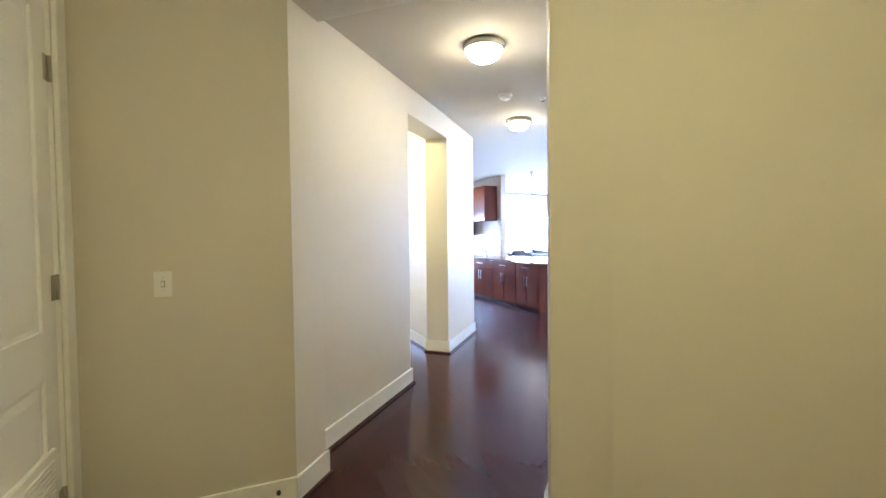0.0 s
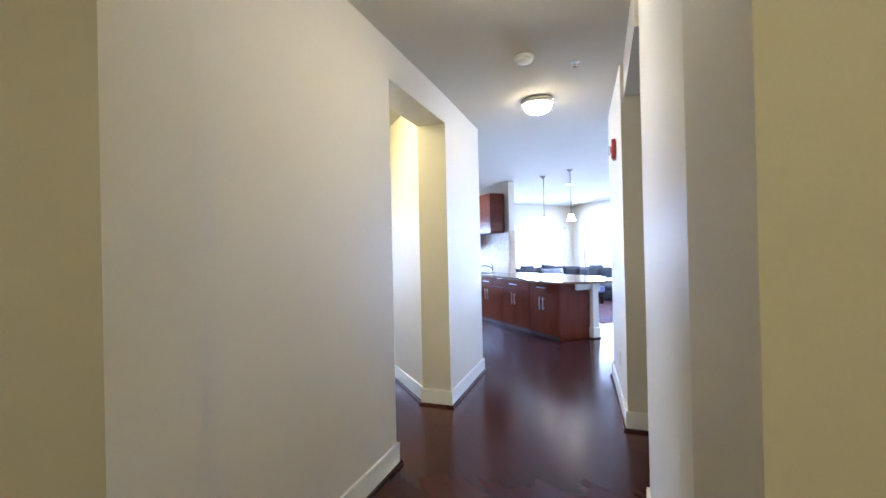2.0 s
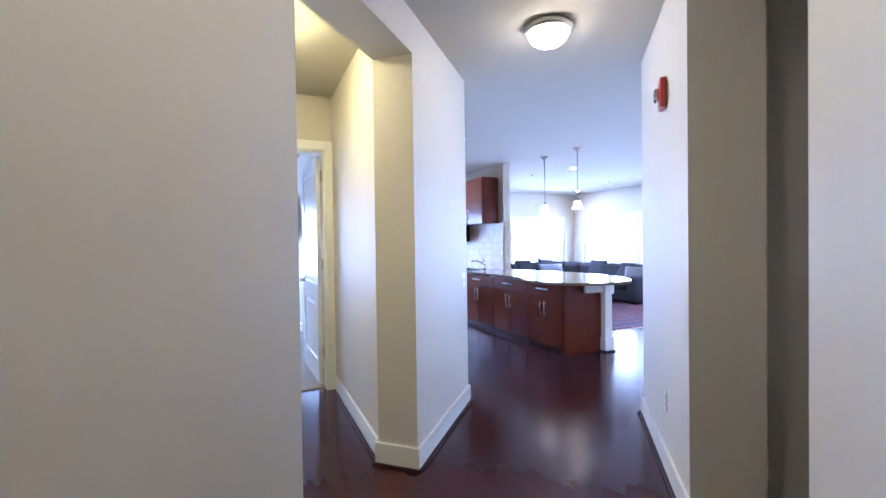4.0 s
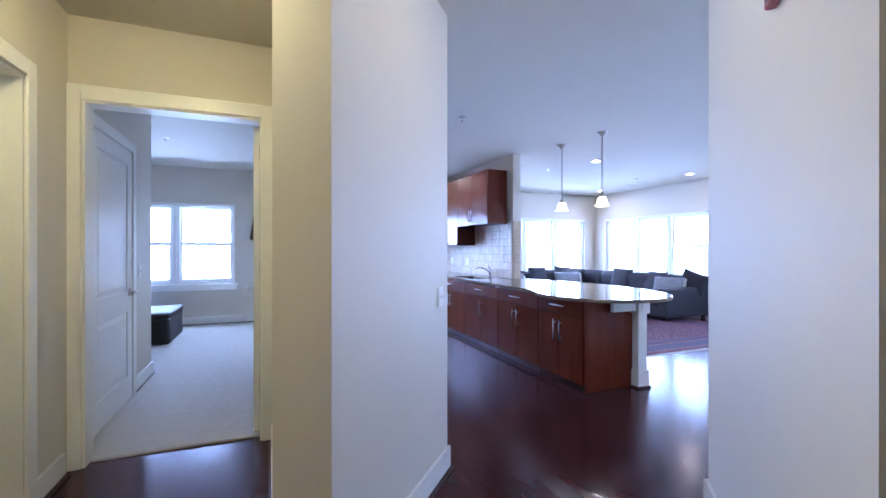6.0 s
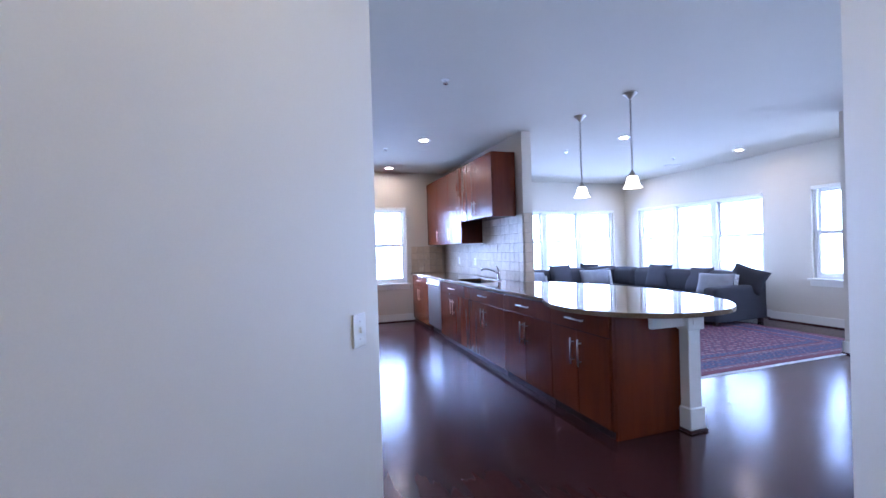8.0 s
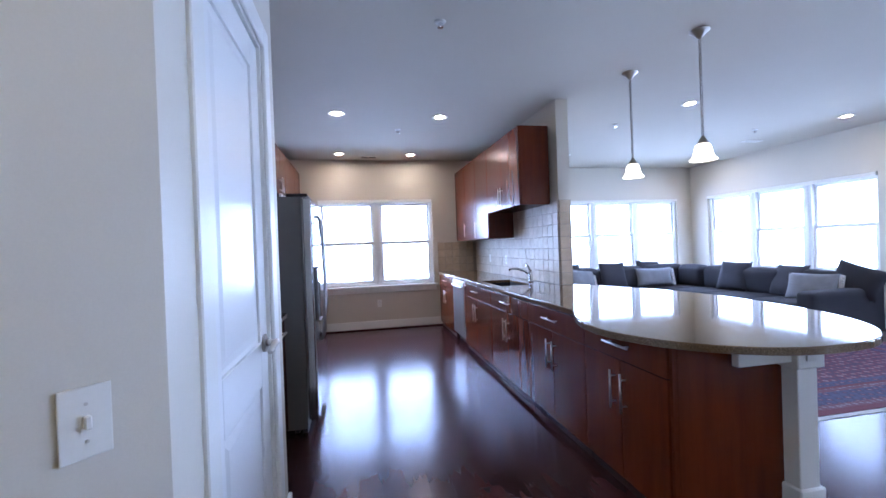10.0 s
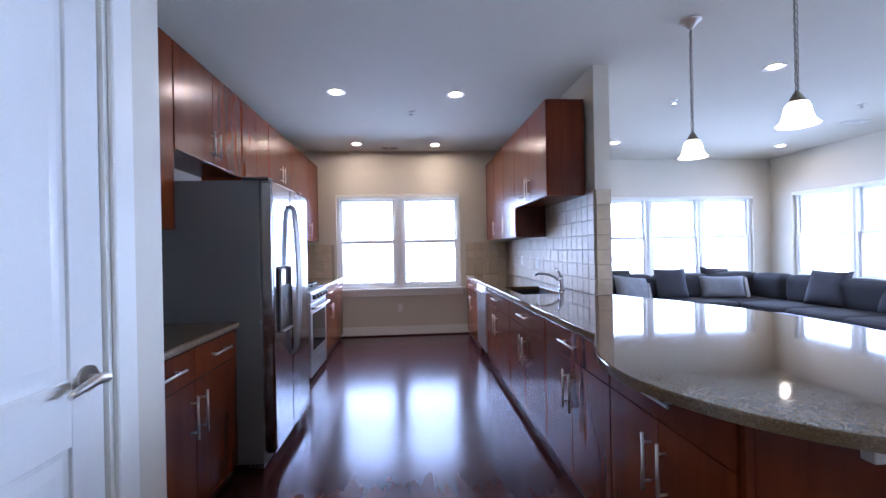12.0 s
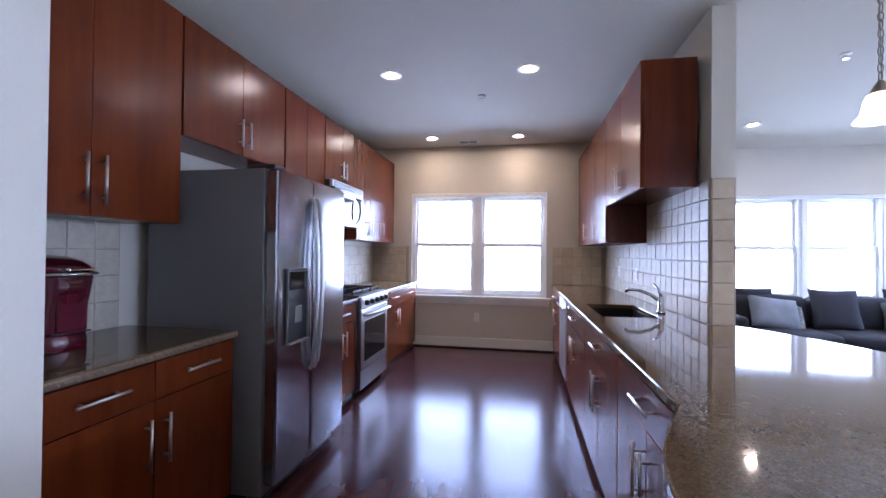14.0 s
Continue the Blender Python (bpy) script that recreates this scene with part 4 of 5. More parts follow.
# ---- living room ----
def soft_box(x0, y0, z0, x1, y1, z1, round_by=0.05, puff=0.02, seed=0):
    """An upholstered block: rounded edges, swollen faces and a little unevenness."""
    bm = bmesh.new()
    bmesh.ops.create_cube(bm, size=1.0)
    bmesh.ops.subdivide_edges(bm, edges=bm.edges[:], cuts=9, use_grid_fill=True)
    c = Vector(((x0 + x1) / 2, (y0 + y1) / 2, (z0 + z1) / 2))
    h = Vector(((x1 - x0) / 2, (y1 - y0) / 2, (z1 - z0) / 2))
    r = min(round_by, *(0.98 * v for v in h))
    for v in bm.verts:
        # crowd the grid towards the edges, then round the corners off
        q = Vector([math.copysign(abs(2 * k) ** 0.7, k) if abs(k) > 1e-6 else 0.0 for k in v.co])
        p = Vector((q.x * h.x, q.y * h.y, q.z * h.z))
        core = Vector([max(-(b - r), min(b - r, a)) for a, b in zip(p, h)])
        d = p - core
        if d.length > 1e-6:
            p = core + d.normalized() * r
        swell = (1 - q.x ** 2) * (1 - q.y ** 2) + (1 - q.x ** 2) * (1 - q.z ** 2) + (1 - q.y ** 2) * (1 - q.z ** 2)
        p += p.normalized() * puff * swell * 0.6
        p += Vector((1, 1, 1)) * 0.006 * noise.noise((p + c) * 5 + Vector((seed, 0, 0)))
        v.co = c + p
    for f in bm.faces:
        f.smooth = True
    return bm


def pillow(name, label, width, height, depth, material, m, fringe=False):
    """A throw pillow, thin at the seams; local x across, z up, y through it."""
    ob = tagged(new(name), label, "pillow", "sofa pillows")
    ob.matrix_basis = m
    bm = bmesh.new()
    n = 14
    sides = []
    for s in (-1, 1):
        grid = []
        for i in range(n + 1):
            row = []
            for j in range(n + 1):
                u, v = 2 * i / n - 1, 2 * j / n - 1
                pinch = 1 - 0.07 * (u * u * (1 - v * v) + v * v * (1 - u * u)) - 0.0
                t = depth / 2 * ((1 - u ** 4) * (1 - v ** 4)) ** 0.55
                t += 0.008 * noise.noise(Vector((u * 2 + s, v * 2, width * 7)))* (1 - u ** 2) * (1 - v ** 2)
                row.append(bm.verts.new((u * width / 2 * pinch, s * t, height / 2 + v * height / 2 * pinch)))
            grid.append(row)
        for i in range(n):
            for j in range(n):
                f = bm.faces.new((grid[i][j], grid[i + 1][j], grid[i + 1][j + 1], grid[i][j + 1]))
                f.smooth = True
    bmesh.ops.remove_doubles(bm, verts=bm.verts[:], dist=0.0008)
    bmesh.ops.recalc_face_normals(bm, faces=bm.faces[:])
    part("cover", bm, material, ob)
    if fringe:
        bm = bmesh.new()
        for k in range(24):
            z = 0.02 + (height - 0.04) * k / 23
            tube(bm, [(width / 2 - 0.012, 0, z), (width / 2 + 0.02, 0.004 * (k % 3 - 1), z - 0.003), (width / 2 + 0.045, 0.006 * (k % 2), z - 0.012)], 0.006, 5)
        part("fringe", bm, FRINGE, ob, "white fringe")
    return ob


def sofa_section(label, x0, y0, x1, y1, back, seats, arm=None):
    """A stretch of the sectional with its back to +y or +x, and an arm at one end."""
    s = thing("sofa", label, "sofa", (0, 0, 0), 0, "sectional sofa")
    part("base", soft_box(x0, y0, 0.06, x1, y1, 0.30, 0.03, 0.0), SOFA, s)
    for px in (x0 + 0.07, x1 - 0.07):
        for py in (y0 + 0.07, y1 - 0.07):
            part("foot", boxes((px - 0.03, py - 0.03, 0.0, px + 0.03, py + 0.03, 0.075), bevel=0.004), SHOE, s)
    along = "x" if back == "y" else "y"
    a0, a1 = (x0, x1) if along == "x" else (y0, y1)
    if arm == "low":
        a0 += 0.24
        box_arm = (x0, y0, 0.07, x0 + 0.23, y1, 0.60) if along == "x" else (x0, y0, 0.07, x1, y0 + 0.23, 0.60)
        part("arm", soft_box(*box_arm, 0.05, 0.012, 3), SOFA, s)
    pitch = (a1 - a0) / seats
    if back == "y":
        part("back_frame", soft_box(x0, y1 - 0.22, 0.07, x1, y1, 0.70, 0.04, 0.0), SOFA, s)
    else:
        part("back_frame", soft_box(x1 - 0.22, y0, 0.07, x1, y1, 0.70, 0.04, 0.0), SOFA, s)
    for i in range(seats):
        p, q = a0 + i * pitch + 0.004, a0 + (i + 1) * pitch - 0.004
        if back == "y":
            part("seat_cushion", soft_box(p, y0 - 0.02, 0.285, q, y1 - 0.2, 0.43, 0.06, 0.02, i), SOFA, s)
            bc = soft_box(p, y1 - 0.44, 0.40, q, y1 - 0.16, 0.80, 0.10, 0.03, i + 7)
        else:
            part("seat_cushion", soft_box(x0 - 0.02, p, 0.285, x1 - 0.2, q, 0.43, 0.06, 0.02, i), SOFA, s)
            bc = soft_box(x1 - 0.44, p, 0.40, x1 - 0.16, q, 0.80, 0.10, 0.03, i + 9)
        part("back_cushion", bc, SOFA, s)
    return s


sofa_section("charcoal fabric sectional sofa run under the triple window", 7.15, 11.30, 9.24, 12.30, "y", 2, "low")
sofa_section("charcoal fabric sofa run with a low arm by the corner window", 9.25, 8.86, 10.36, 11.29, "x", 3, "low")
corner = thing("sofa", "charcoal fabric corner piece of the sectional sofa", "sofa", (0, 0, 0), 0, "sectional sofa")
part("base", soft_box(9.245, 11.295, 0.06, 10.36, 12.30, 0.30, 0.03, 0.0), SOFA, corner)
part("seat_cushion", soft_box(9.245, 11.295, 0.285, 10.16, 12.10, 0.43, 0.06, 0.02, 4), SOFA, corner)
part("back_cushion", soft_box(9.25, 11.86, 0.40, 10.10, 12.14, 0.81, 0.10, 0.03, 11), SOFA, corner)
part("back_cushion", soft_box(9.92, 11.30, 0.40, 10.20, 11.90, 0.80, 0.10, 0.03, 12), SOFA, corner)
part("back_frame", soft_box(9.245, 12.08, 0.07, 10.36, 12.30, 0.70, 0.04, 0.0), SOFA, corner)
for px, py in ((9.33, 11.4), (10.28, 12.2), (9.33, 12.2), (10.28, 11.4)):
    part("foot", boxes((px - 0.03, py - 0.03, 0.0, px + 0.03, py + 0.03, 0.075), bevel=0.004), SHOE, corner)

pillow("throw_pillow", "silver grey pillow at the sofa's low arm", 0.60, 0.40, 0.18, PILLOW_LIGHT, pose(7.84, 11.68, 0.425, -24, 7, 8), True)
pillow("throw_pillow", "dark grey square pillow on the sofa", 0.50, 0.50, 0.17, PILLOW_GREY, pose(8.52, 11.74, 0.425, -18, 0, -6))
pillow("throw_pillow", "long silver pillow with white fringe at the corner", 0.68, 0.36, 0.17, PILLOW_LIGHT, pose(9.32, 11.70, 0.425, -18, 0, -12), True)
pillow("throw_pillow", "dark grey square pillow leaning on the back", 0.52, 0.50, 0.17, PILLOW_GREY, pose(9.86, 10.62, 0.425, -20, 0, -82))
pillow("throw_pillow", "grey square pillow beside the arm", 0.50, 0.48, 0.17, PILLOW_GREY, pose(9.88, 9.76, 0.425, -22, 0, -95))
pillow("throw_pillow", "pale grey pillow with white edge against the arm", 0.56, 0.40, 0.17, PILLOW_LIGHT, pose(9.74, 9.30, 0.425, -28, 0, -70), True)
pillow("throw_pillow", "charcoal pillow tipped over the back", 0.50, 0.34, 0.16, SOFA, pose(9.40, 11.98, 0.56, -14, 4, 0))
pillow("throw_pillow", "charcoal pillow tipped over the arm end", 0.54, 0.40, 0.18, SOFA, pose(10.05, 9.05, 0.52, -20, 18, -80))
pillow("throw_pillow", "charcoal pillow behind the silver one", 0.46, 0.34, 0.16, SOFA, pose(7.74, 11.95, 0.56, -14, 0, 0))

# rug with woven borders
rug = thing("rug", "red and navy patterned wool rug with pale fringe", "rug", (0, 0, 0.0))
X0, Y0, X1, Y1 = 6.92, 7.20, 9.95, 10.6


def border(name, inset, width, material, z):
    a, b = inset, inset + width
    part(name, boxes((X0 + a, Y0 + a, 0.002, X1 - a, Y0 + b, z), (X0 + a, Y1 - b, 0.002, X1 - a, Y1 - a, z), (X0 + a, Y0 + b, 0.002, X0 + b, Y1 - b, z), (X1 - b, Y0 + b, 0.002, X1 - a, Y1 - b, z)), material, rug)


border("outer_band", 0.0, 0.07, RUG_EDGE, 0.010)
border("outer_guard", 0.07, 0.075, RUG_PALE, 0.0103)
border("main_border", 0.145, 0.20, RUG_BORDER, 0.0106)
border("inner_guard", 0.345, 0.06, RUG_PALE, 0.0103)
border("inner_band", 0.405, 0.04, RUG_EDGE, 0.0101)
border("field_guard", 0.445, 0.09, RUG_BORDER, 0.0107)
part("field", boxes((X0 + 0.535, Y0 + 0.535, 0.002, X1 - 0.535, Y1 - 0.535, 0.0104)), RUG_FIELD, rug)
bm = bmesh.new()
for k in range(200):
    x = X0 + 0.01 + (X1 - X0 - 0.02) * k / 199
    j = random.uniform(-0.006, 0.006)
    box(bm, x, Y0 - 0.045 + j, 0.001, x + 0.009, Y0, 0.006)
part("fringe", bm, FRINGE, rug, "pale knotted fringe")

RUG_BLUE = rug_material("blue_white_weave", (0.55, 0.58, 0.68), ((0.06, 0.09, 0.25), (0.60, 0.62, 0.70), (0.12, 0.16, 0.36)), 12)
stool = thing("ottoman", "low ottoman with blue and white woven top", "ottoman", (8.50, 9.70, 0.010))
part("top", soft_box(-0.40, -0.52, 0.27, 0.40, 0.52, 0.435, 0.04, 0.008), RUG_BLUE, stool)
part("frame", boxes((-0.385, -0.505, 0.18, 0.385, 0.505, 0.28), bevel=0.006), LEATHER, stool)
for px in (-0.34, 0.34):
    for py in (-0.46, 0.46):
        part("leg", boxes((px - 0.03, py - 0.03, 0.0, px + 0.03, py + 0.03, 0.185), bevel=0.004), SHOE, stool)

# ---- lamps and fixtures ----
def flush_lamp(x, y, label, lit=LAMP_GLOW):
    f = thing("ceiling_light", label, "ceiling light", (x, y, HEIGHT), 0, "flush ceiling lights")
    part("pan", lathe(bmesh.new(), [(0.0, 0.0), (0.145, 0.0), (0.152, -0.012), (0.150, -0.030), (0.138, -0.046), (0.131, -0.046), (0.131, -0.02), (0.0, -0.02)], 40), NICKEL, f, "brushed nickel pan")
    part("glass_bowl", lathe(bmesh.new(), [(0.130, -0.040), (0.127, -0.060), (0.112, -0.088), (0.083, -0.110), (0.045, -0.124), (0.0, -0.128)], 40), lit, f, "lit frosted glass bowl")
    part("finial", lathe(bmesh.new(), [(0.0, -0.126), (0.012, -0.130), (0.008, -0.138), (0.010, -0.144), (0.0, -0.150)], 14), NICKEL, f)
    return f


flush_lamp(2.28, 3.01, "lit flush ceiling light by the entry arch")
flush_lamp(3.65, 4.605, "lit flush ceiling light near the kitchen end")
flush_lamp(0.95, 0.15, "lit flush ceiling light of the entry", WARM_GLOW)
flush_lamp(2.0, 5.15, "lit flush ceiling light of the small passage", PASSAGE_GLOW)


def can_light(x, y, z=HEIGHT):
    f = thing("recessed_light", "lit round recessed ceiling light with white trim", "recessed light", (x, y, z), 0, "recessed lights")
    part("trim_ring", lathe(bmesh.new(), [(0.060, -0.001), (0.085, -0.001), (0.088, -0.005), (0.082, -0.008), (0.062, -0.006), (0.060, -0.001)], 32, caps=False), PLATE, f)
    part("reflector", lathe(bmesh.new(), [(0.0475, -0.0012), (0.054, -0.0022), (0.0595, -0.0012)], 28, caps=False), PLATE, f)
    part("bulb", lathe(bmesh.new(), [(0.047, -0.001), (0.046, -0.002), (0.03, -0.0035), (0.0, -0.0045)], 28), CAN_GLOW, f)
    return f


for cx, cy in ((3.764, 9.356), (4.877, 9.396), (3.703, 11.30), (4.791, 11.34), (7.48, 8.70), (7.36, 11.25), (10.05, 11.42), (9.95, 8.95)):
    can_light(cx, cy)


def pendant(x, y, label):
    p = thing("pendant_lamp", label, "pendant lamp", (x, y, HEIGHT), 0, "bar pendants")
    part("canopy", lathe(bmesh.new(), [(0.0, 0.0), (0.065, 0.0), (0.066, -0.006), (0.045, -0.02), (0.022, -0.045), (0.012, -0.06), (0.0, -0.062)], 28), NICKEL, p)
    top, bottom = -0.058, -0.735
    n = 19
    bm = bmesh.new()
    pitch = (top - bottom) / n
    for k in range(n):
        zc = top - (k + 0.5) * pitch
        ring = []
        for a in range(13):
            t = a * math.tau / 12
            u, w = 0.0105 * math.cos(t), (pitch * 0.62) * math.sin(t)
            ring.append((u, 0, zc + w) if k % 2 else (0, u, zc + w))
        tube(bm, ring, 0.0024, 5)
    tube(bm, [(0.003, 0.002, top), (-0.003, 0.003, (top + bottom) / 2), (0.003, 0.0, bottom)], 0.0025, 5)
    part("chain", bm, HINGE, p, "nickel chain with cord")
    part("socket_cap", lathe(bmesh.new(), [(0.0, -0.73), (0.008, -0.732), (0.02, -0.75), (0.033, -0.775), (0.036, -0.79), (0.0, -0.79)], 24), HINGE, p)
    part("shade", lathe(bmesh.new(), [(0.030, -0.785), (0.042, -0.79), (0.053, -0.812), (0.058, -0.842), (0.065, -0.868), (0.075, -0.884), (0.087, -0.896), (0.085, -0.899), (0.072, -0.888), (0.062, -0.870), (0.055, -0.843), (0.050, -0.815), (0.040, -0.794), (0.030, -0.789)], 36), PEND_GLOW, p, "lit bell-shaped white glass shade")
    part("bulb", lathe(bmesh.new(), [(0.0, -0.80), (0.018, -0.81), (0.028, -0.84), (0.024, -0.865), (0.0, -0.872)], 18), PEND_BULB, p)
    return p


pendant(6.284, 8.03, "nickel chain pendant with a bell glass shade over the bar")
pendant(6.311, 7.30, "nickel chain pendant with a bell glass shade over the bar end")

air = thing("ceiling_vent", "flat white ceiling vent with two dark slots", "vent", (4.15, 11.52, HEIGHT))
frame_plate = part("frame", boxes((-0.13, -0.06, -0.006, 0.13, 0.06, -0.0005), bevel=0.002), CEIL, air)
for sx in (-0.11, 0.008):
    part("slot", boxes((sx, -0.04, -0.0085, sx + 0.10, 0.04, -0.0055)), BLACK, air)
    for k in range(3):
        part("slat", boxes((sx, -0.028 + k * 0.025, -0.0105, sx + 0.10, -0.022 + k * 0.025, -0.0080)), FRIDGE_SIDE, air)

smoke = thing("smoke_detector", "round white ceiling smoke detector", "smoke detector", (3.02, 3.90, HEIGHT))
part("base", lathe(bmesh.new(), [(0.0, 0.0), (0.07, 0.0), (0.072, -0.012), (0.062, -0.016)], 28), PLATE, smoke)
part("dome", lathe(bmesh.new(), [(0.058, -0.014), (0.055, -0.034), (0.035, -0.045), (0.0, -0.047)], 28), PLATE, smoke)


def sprinkler(x, y):
    s = thing("sprinkler", "small chrome ceiling sprinkler head", "sprinkler", (x, y, HEIGHT), 0, "sprinklers")
    part("escutcheon", lathe(bmesh.new(), [(0.0, 0.0), (0.036, 0.0), (0.034, -0.005), (0.012, -0.008), (0.0, -0.008)], 20), PLATE, s)
    bm = tube(bmesh.new(), [(0, 0, -0.006), (0, 0, -0.035)], 0.007, 8)
    tube(bm, [(0.014, 0, -0.01), (0.014, 0, -0.035)], 0.003, 6)
    tube(bm, [(-0.014, 0, -0.01), (-0.014, 0, -0.035)], 0.003, 6)
    part("head", bm, CHROME, s)
    part("deflector", tube(bmesh.new(), [(0, 0, -0.035), (0, 0, -0.038)], 0.02, 14), CHROME, s)


for sx, sy in ((3.42, 3.83), (4.50, 7.42), (4.46, 9.92), (7.12, 9.50), (9.3, 9.6), (1.35, 9.6)):
    sprinkler(sx, sy)


def ceiling_vent(x, y):
    v = thing("ceiling_vent", "small white ceiling air vent", "vent", (x, y, HEIGHT), 0, "ceiling vents")
    part("frame", boxes((-0.15, -0.06, -0.006, 0.15, -0.045, -0.0005), (-0.15, 0.045, -0.006, 0.15, 0.06, -0.0005), (-0.15, -0.045, -0.006, -0.135, 0.045, -0.0005), (0.135, -0.045, -0.006, 0.15, 0.045, -0.0005)), PLATE, v)
    part("backing", boxes((-0.134, -0.044, -0.003, 0.134, 0.044, -0.001)), BLACK, v)
    for k in range(6):
        part("slat", boxes((-0.134, -0.038 + k * 0.014, -0.006, 0.134, -0.032 + k * 0.014, -0.0035)), PLATE, v)


ceiling_vent(9.9, 10.2)


def light_switch(x, y, z, turn, label="white toggle light switch plate", dark_slot=False):
    s = thing("light_switch", label, "light switch", (x, y, z), turn, "switches")
    part("plate", boxes((-0.036, -0.006, -0.058, 0.036, -0.0003, 0.058), bevel=0.003, segments=2), PLATE, s)
    # darker strip drawn in for the gap around the toggle
    part("toggle_slot", boxes((-0.008, -0.0066, -0.015, 0.008, -0.0058, 0.015)), HINGE if dark_slot else PLATE, s)
    part("toggle", boxes((-0.005, -0.016, -0.010, 0.005, -0.005, 0.012), bevel=0.002), TRIM, s)
    for dz in (-0.03, 0.03):
        part("screw", tube(bmesh.new(), [(0, -0.0055, dz), (0, -0.0072, dz)], 0.003, 8), NICKEL, s)


def outlet(x, y, z, turn, label="white duplex wall outlet"):
    s = thing("outlet", label, "outlet", (x, y, z), turn, "outlets")
    part("plate", boxes((-0.036, -0.006, -0.058, 0.036, -0.0003, 0.058), bevel=0.003, segments=2), PLATE, s)
    for dz in (-0.022, 0.022):
        k = part("socket", boxes((-0.016, -0.009, dz - 0.014, 0.016, -0.0055, dz + 0.014), bevel=0.004), PLATE, s)
        part("slots", boxes((-0.008, -0.0096, dz - 0.004, -0.005, -0.0088, dz + 0.007), (0.005, -0.0096, dz - 0.004, 0.008, -0.0088, dz + 0.007)), BLACK, k)


# a wall that the room sees from the side named by the turn: local -y points into the room
light_switch(0.35, 2.580, 1.165, -0.5, dark_slot=True)
hx, hy = hall(6.41, LEFT - 0.0215)
light_switch(hx, hy, 1.06, 47.3)
ox, oy = hall(5.82, 0.086)
outlet(ox, oy, 0.42, 223.5)
outlet(4.25, 11.76, 0.42, 0)
outlet(5.905, 10.24, 1.105, -90)
outlet(5.905, 10.95, 1.11, -90)
light_switch(1.41, 8.17, 1.12, 90, "white light switch by the bedroom closet")

ax, ay = hall(5.78, 0.088)
alarm = thing("fire_alarm", "red wall fire alarm with clear strobe", "fire alarm", (ax, ay, 2.21), 223.5)
part("housing", boxes((-0.06, -0.035, -0.085, 0.06, -0.0005, 0.085), bevel=0.012, segments=3), ALARM, alarm)
part("strobe", boxes((-0.035, -0.062, -0.04, 0.035, -0.034, 0.03), bevel=0.012, segments=2), CHROME, alarm, "clear strobe lens")
part("sounder", boxes((-0.03, -0.039, -0.072, 0.03, -0.034, -0.05), bevel=0.002), BLACK, alarm)

stop = thing("door_stop", "small bronze screw in the baseboard", "door stop", (0.82, 2.56, 0.085), -0.5)
part("pin", tube(bmesh.new(), [(0, 0.0, 0), (0, -0.014, 0)], 0.011, 12), IRON, stop)

# ---- bedroom things ----
bench = thing("storage_ottoman", "black leather storage ottoman at the foot of the bed", "ottoman", (1.07, 10.62, 0.012))
part("box", soft_box(-0.22, -0.50, 0.0, 0.22, 0.50, 0.36, 0.02, 0.0), LEATHER, bench)
part("lid", soft_box(-0.23, -0.51, 0.362, 0.23, 0.51, 0.44, 0.03, 0.005), LEATHER, bench)
bed = thing("bed", "bed with a lavender duvet", "bed", (-0.24, 10.62, 0.012))
part("base", boxes((-1.0, -0.80, 0.05, 1.0, 0.80, 0.30), bevel=0.01), LEATHER, bed)
part("mattress", soft_box(-1.0, -0.80, 0.30, 1.0, 0.80, 0.56, 0.06, 0.0), PLATE, bed)
part("duvet", soft_box(-0.7, -0.86, 0.36, 1.05, 0.86, 0.66, 0.12, 0.03), DUVET, bed)
for px in (-0.9, 0.9):
    for py in (-0.7, 0.7):
        part("leg", boxes((px - 0.03, py - 0.03, 0.0, px + 0.03, py + 0.03, 0.06)), SHOE, bed)
tv = thing("television", "black flat television on a tilting wall bracket", "television", (2.405, 10.0, 1.78), 0)
scr = part("panel", boxes((-0.025, -0.55, -0.33, 0.025, 0.55, 0.33), bevel=0.006), BLACK, tv)
scr.matrix_basis = pose(0, 0, 0, 0, 9, 0)
part("screen", boxes((-0.028, -0.535, -0.315, -0.0255, 0.535, 0.315)), OVEN_GLASS, scr)
part("bracket", boxes((0.0, -0.06, -0.10, 0.192, 0.06, 0.06), bevel=0.005), IRON, tv)

# ---- tiles and planks ----
def piece_mesh(name, w, h, d, bevel, material):
    """A thin tile: local x across, z up, its face towards -y."""
    bm = boxes((0, -d, 0, w, 0, h))
    es = [e for e in bm.edges if all(abs(v.co.y + d) < 1e-6 for v in e.verts)]
    bmesh.ops.bevel(bm, geom=es, offset=bevel, segments=1, affect="EDGES")
    me = bpy.data.meshes.new(name)
    bm.to_mesh(me)
    bm.free()
    me.materials.append(material)
    return me


PITCH = 0.122
TILE_MESH = piece_mesh("tile", PITCH - 0.006, PITCH - 0.006, 0.010, 0.003, TILE)
BEIGE_MESH = piece_mesh("tile", PITCH - 0.006, PITCH - 0.006, 0.009, 0.003, TILE_BEIGE)
BIG_MESH = piece_mesh("tile", 0.1285, 0.1285, 0.009, 0.003, TILE)


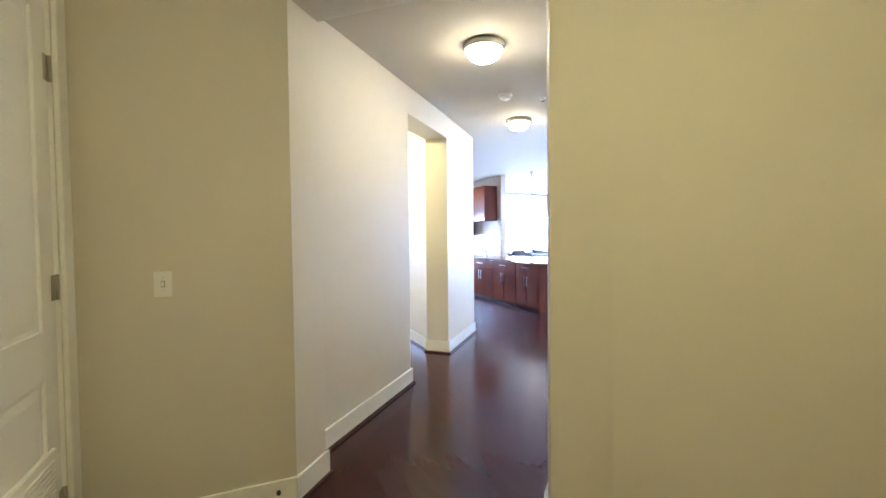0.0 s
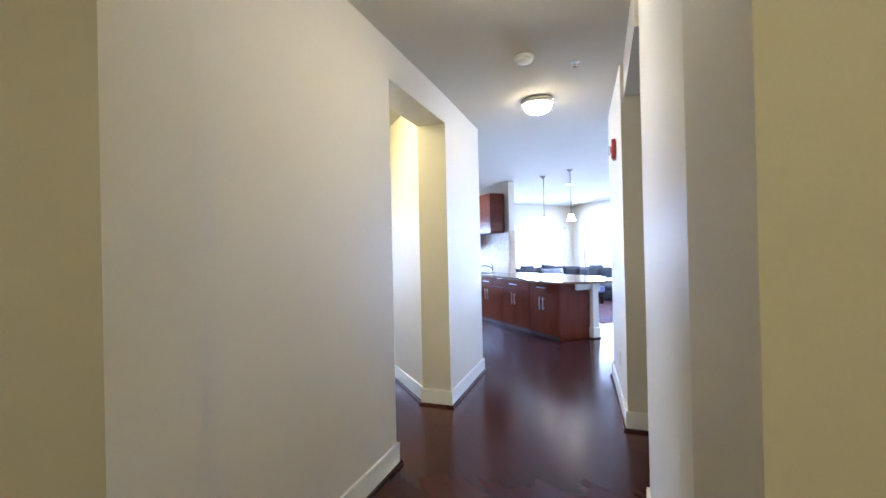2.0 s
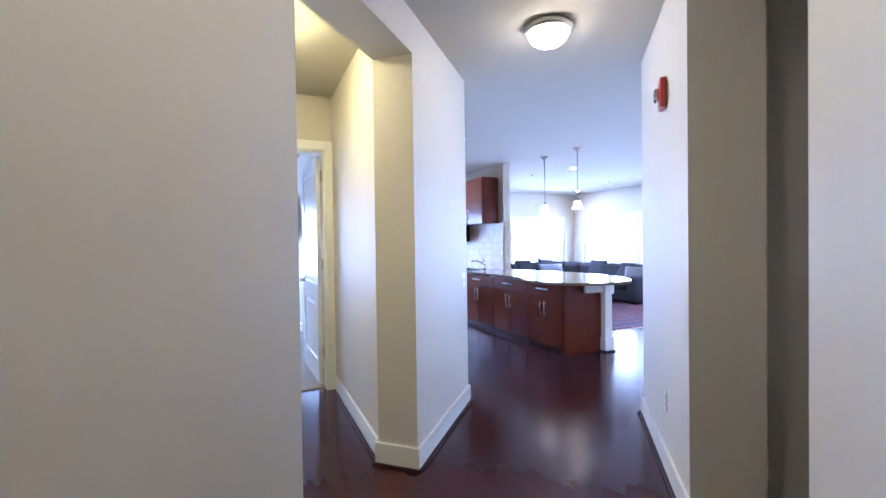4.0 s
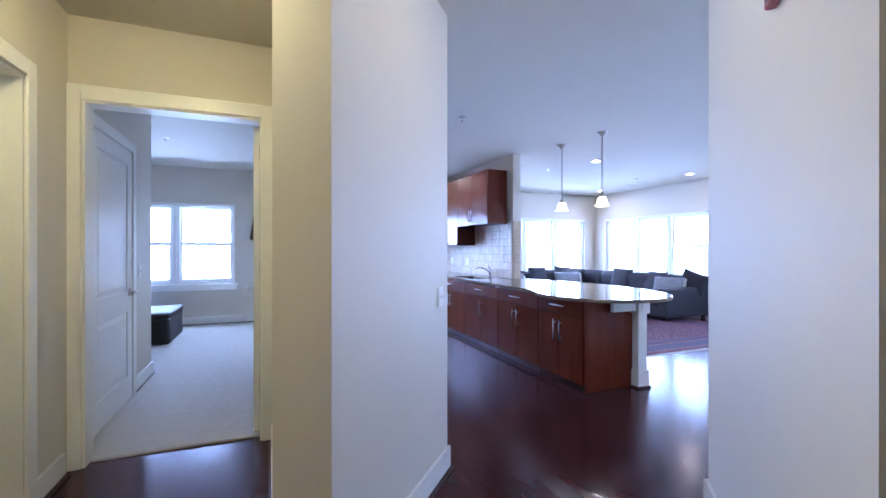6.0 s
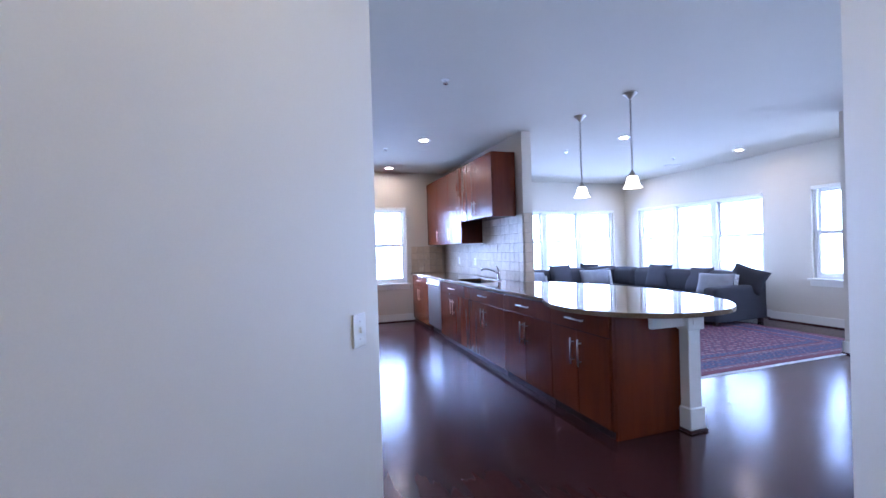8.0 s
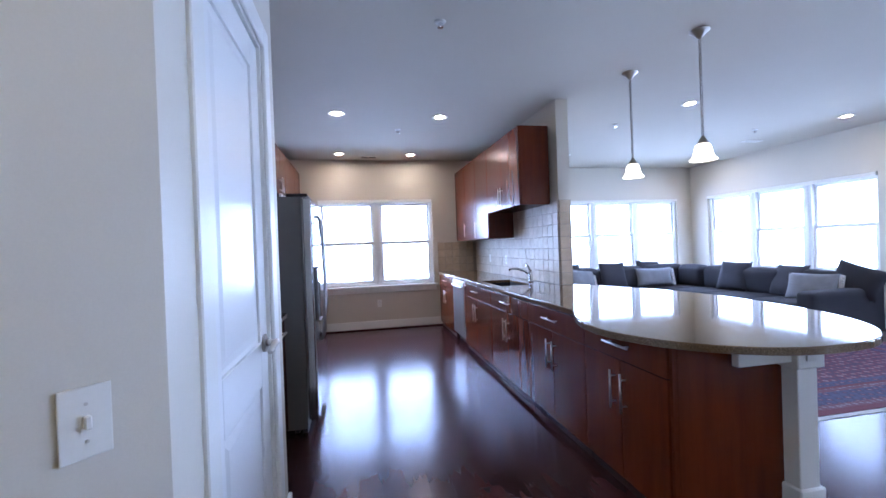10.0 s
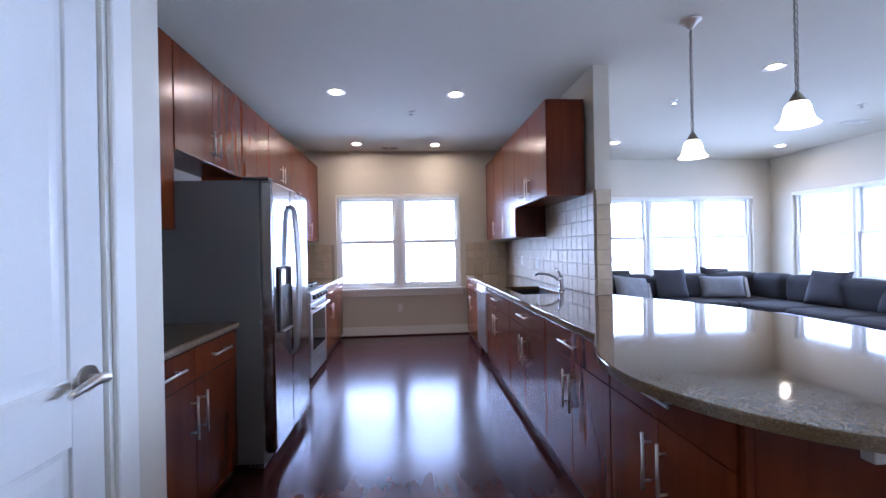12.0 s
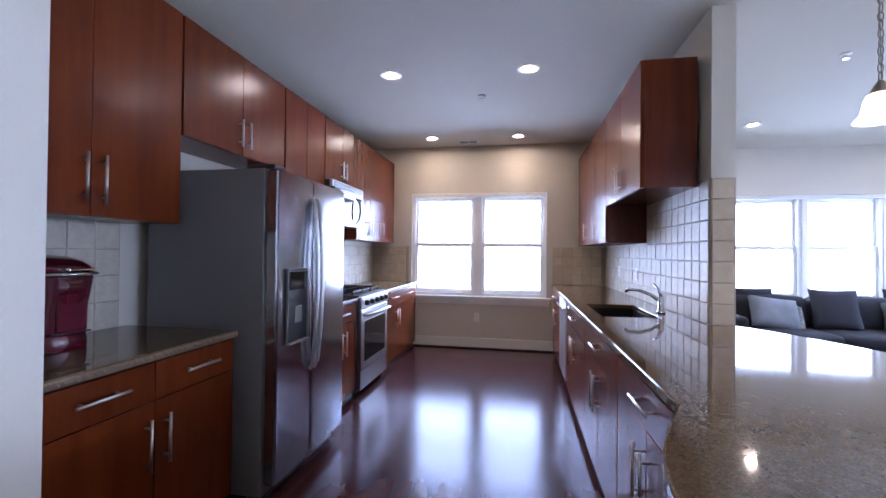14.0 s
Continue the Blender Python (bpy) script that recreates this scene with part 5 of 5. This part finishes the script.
def backsplash(name, label, place, turn, width, rows, mesh, pitch=PITCH):
    b = thing(name, label, "backsplash", place, turn, "", "structure")
    n = int(width / pitch + 0.3)
    part("grout_bed", boxes((0, -0.004, 0.0, width, -0.0005, rows * pitch)), GROUT, b)
    rnd = random.Random(sum(map(ord, name)))
    for r in range(rows):
        for c in range(n):
            if c * pitch + pitch > width + 0.04:
                continue
            t = new("tile", mesh)
            t.parent = b
            t.matrix_basis = pose(c * pitch + 0.002 + rnd.uniform(-0.0008, 0.0008), rnd.uniform(-0.0035, -0.0015), r * pitch + 0.002 + rnd.uniform(-0.0012, 0.0012), rnd.uniform(-0.9, 0.9), rnd.uniform(-0.7, 0.7), rnd.uniform(-0.9, 0.9))
    return b


TOP = 0.888
backsplash("backsplash_sink", "tumbled pale stone tile backsplash behind the sink", (5.92, 9.93, TOP), -90, 1.22, 7, TILE_MESH)
backsplash("backsplash_right", "tumbled pale stone tile backsplash under the wall cabinets", (5.92, 11.755, TOP), -90, 1.82, 4, TILE_MESH)
backsplash("backsplash_pier", "pale beige stone tiles on the end of the partition", (5.92, 8.705, TOP), 0, 0.13, 7, BEIGE_MESH)
backsplash("backsplash_left", "pale stone tile backsplash behind the coffee maker", (2.755, 6.94, TOP), 90, 0.94, 4, BIG_MESH, 0.134)
backsplash("backsplash_stove", "pale stone tile backsplash behind the stove", (2.755, 8.93, TOP), 90, 2.82, 4, TILE_MESH)
backsplash("backsplash_end_right", "beige stone tile return by the kitchen window", (5.25, 11.76, TOP), 0, 0.66, 4, BEIGE_MESH)
backsplash("backsplash_end_left", "beige stone tile return beside the stove wall", (2.765, 11.76, TOP), 0, 0.53, 4, BEIGE_MESH)

# floor planks along the kitchen; the walked stretch as single boards
rnd = random.Random(5)
BOARD = 0.127


def board_data(x0, y0, x1, y1):
    g, b, z = 0.0002, 0.0003, 0.0
    x0, x1, y0, y1 = max(x0, -0.3), min(x1, 10.7), max(y0, -1.2), min(y1, 12.4)
    xa, xb, ya, yb = x0 + g, x1 - g, y0 + g, y1 - g
    v = [(xa, ya, -0.012), (xb, ya, -0.012), (xb, yb, -0.012), (xa, yb, -0.012),
         (xa, ya, z - b * 0.5), (xb, ya, z - b * 0.5), (xb, yb, z - b * 0.5), (xa, yb, z - b * 0.5),
         (xa + b, ya + b, z), (xb - b, ya + b, z), (xb - b, yb - b, z), (xa + b, yb - b, z)]
    f = [(8, 9, 10, 11)]
    for k in range(4):
        m = (k + 1) % 4
        f += [(k, m, 4 + m, 4 + k), (4 + k, 4 + m, 8 + m, 8 + k)]
    return v, f


joined_v, joined_f, singles = [], [], 0
x = -0.3
while x < 10.65:
    y = -1.3 - rnd.uniform(0.0, 1.2)
    while y < 12.6:
        length = rnd.choice((0.9, 1.2, 1.5, 1.8))
        v, f = board_data(x, y, x + BOARD, y + length)
        inside = 2.6 < x < 5.4 and 4.6 < y < 11.2
        if inside and singles < 300:
            me = bpy.data.meshes.new("plank")
            me.from_pydata(v, [], f)
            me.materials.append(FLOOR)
            plank = new("plank", me)
            plank.parent = subfloor
            singles += 1
        elif y + length > -1.15 and y < 12.35:
            o = len(joined_v)
            joined_v += v
            joined_f += [tuple(i + o for i in face) for face in f]
        y += length
    x += BOARD
me = bpy.data.meshes.new("planks")
me.from_pydata(joined_v, [], joined_f)
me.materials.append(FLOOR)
rest = new("planks", me)
rest.parent = subfloor
tagged(rest, "dark espresso floor planks", "", "", "stuff")
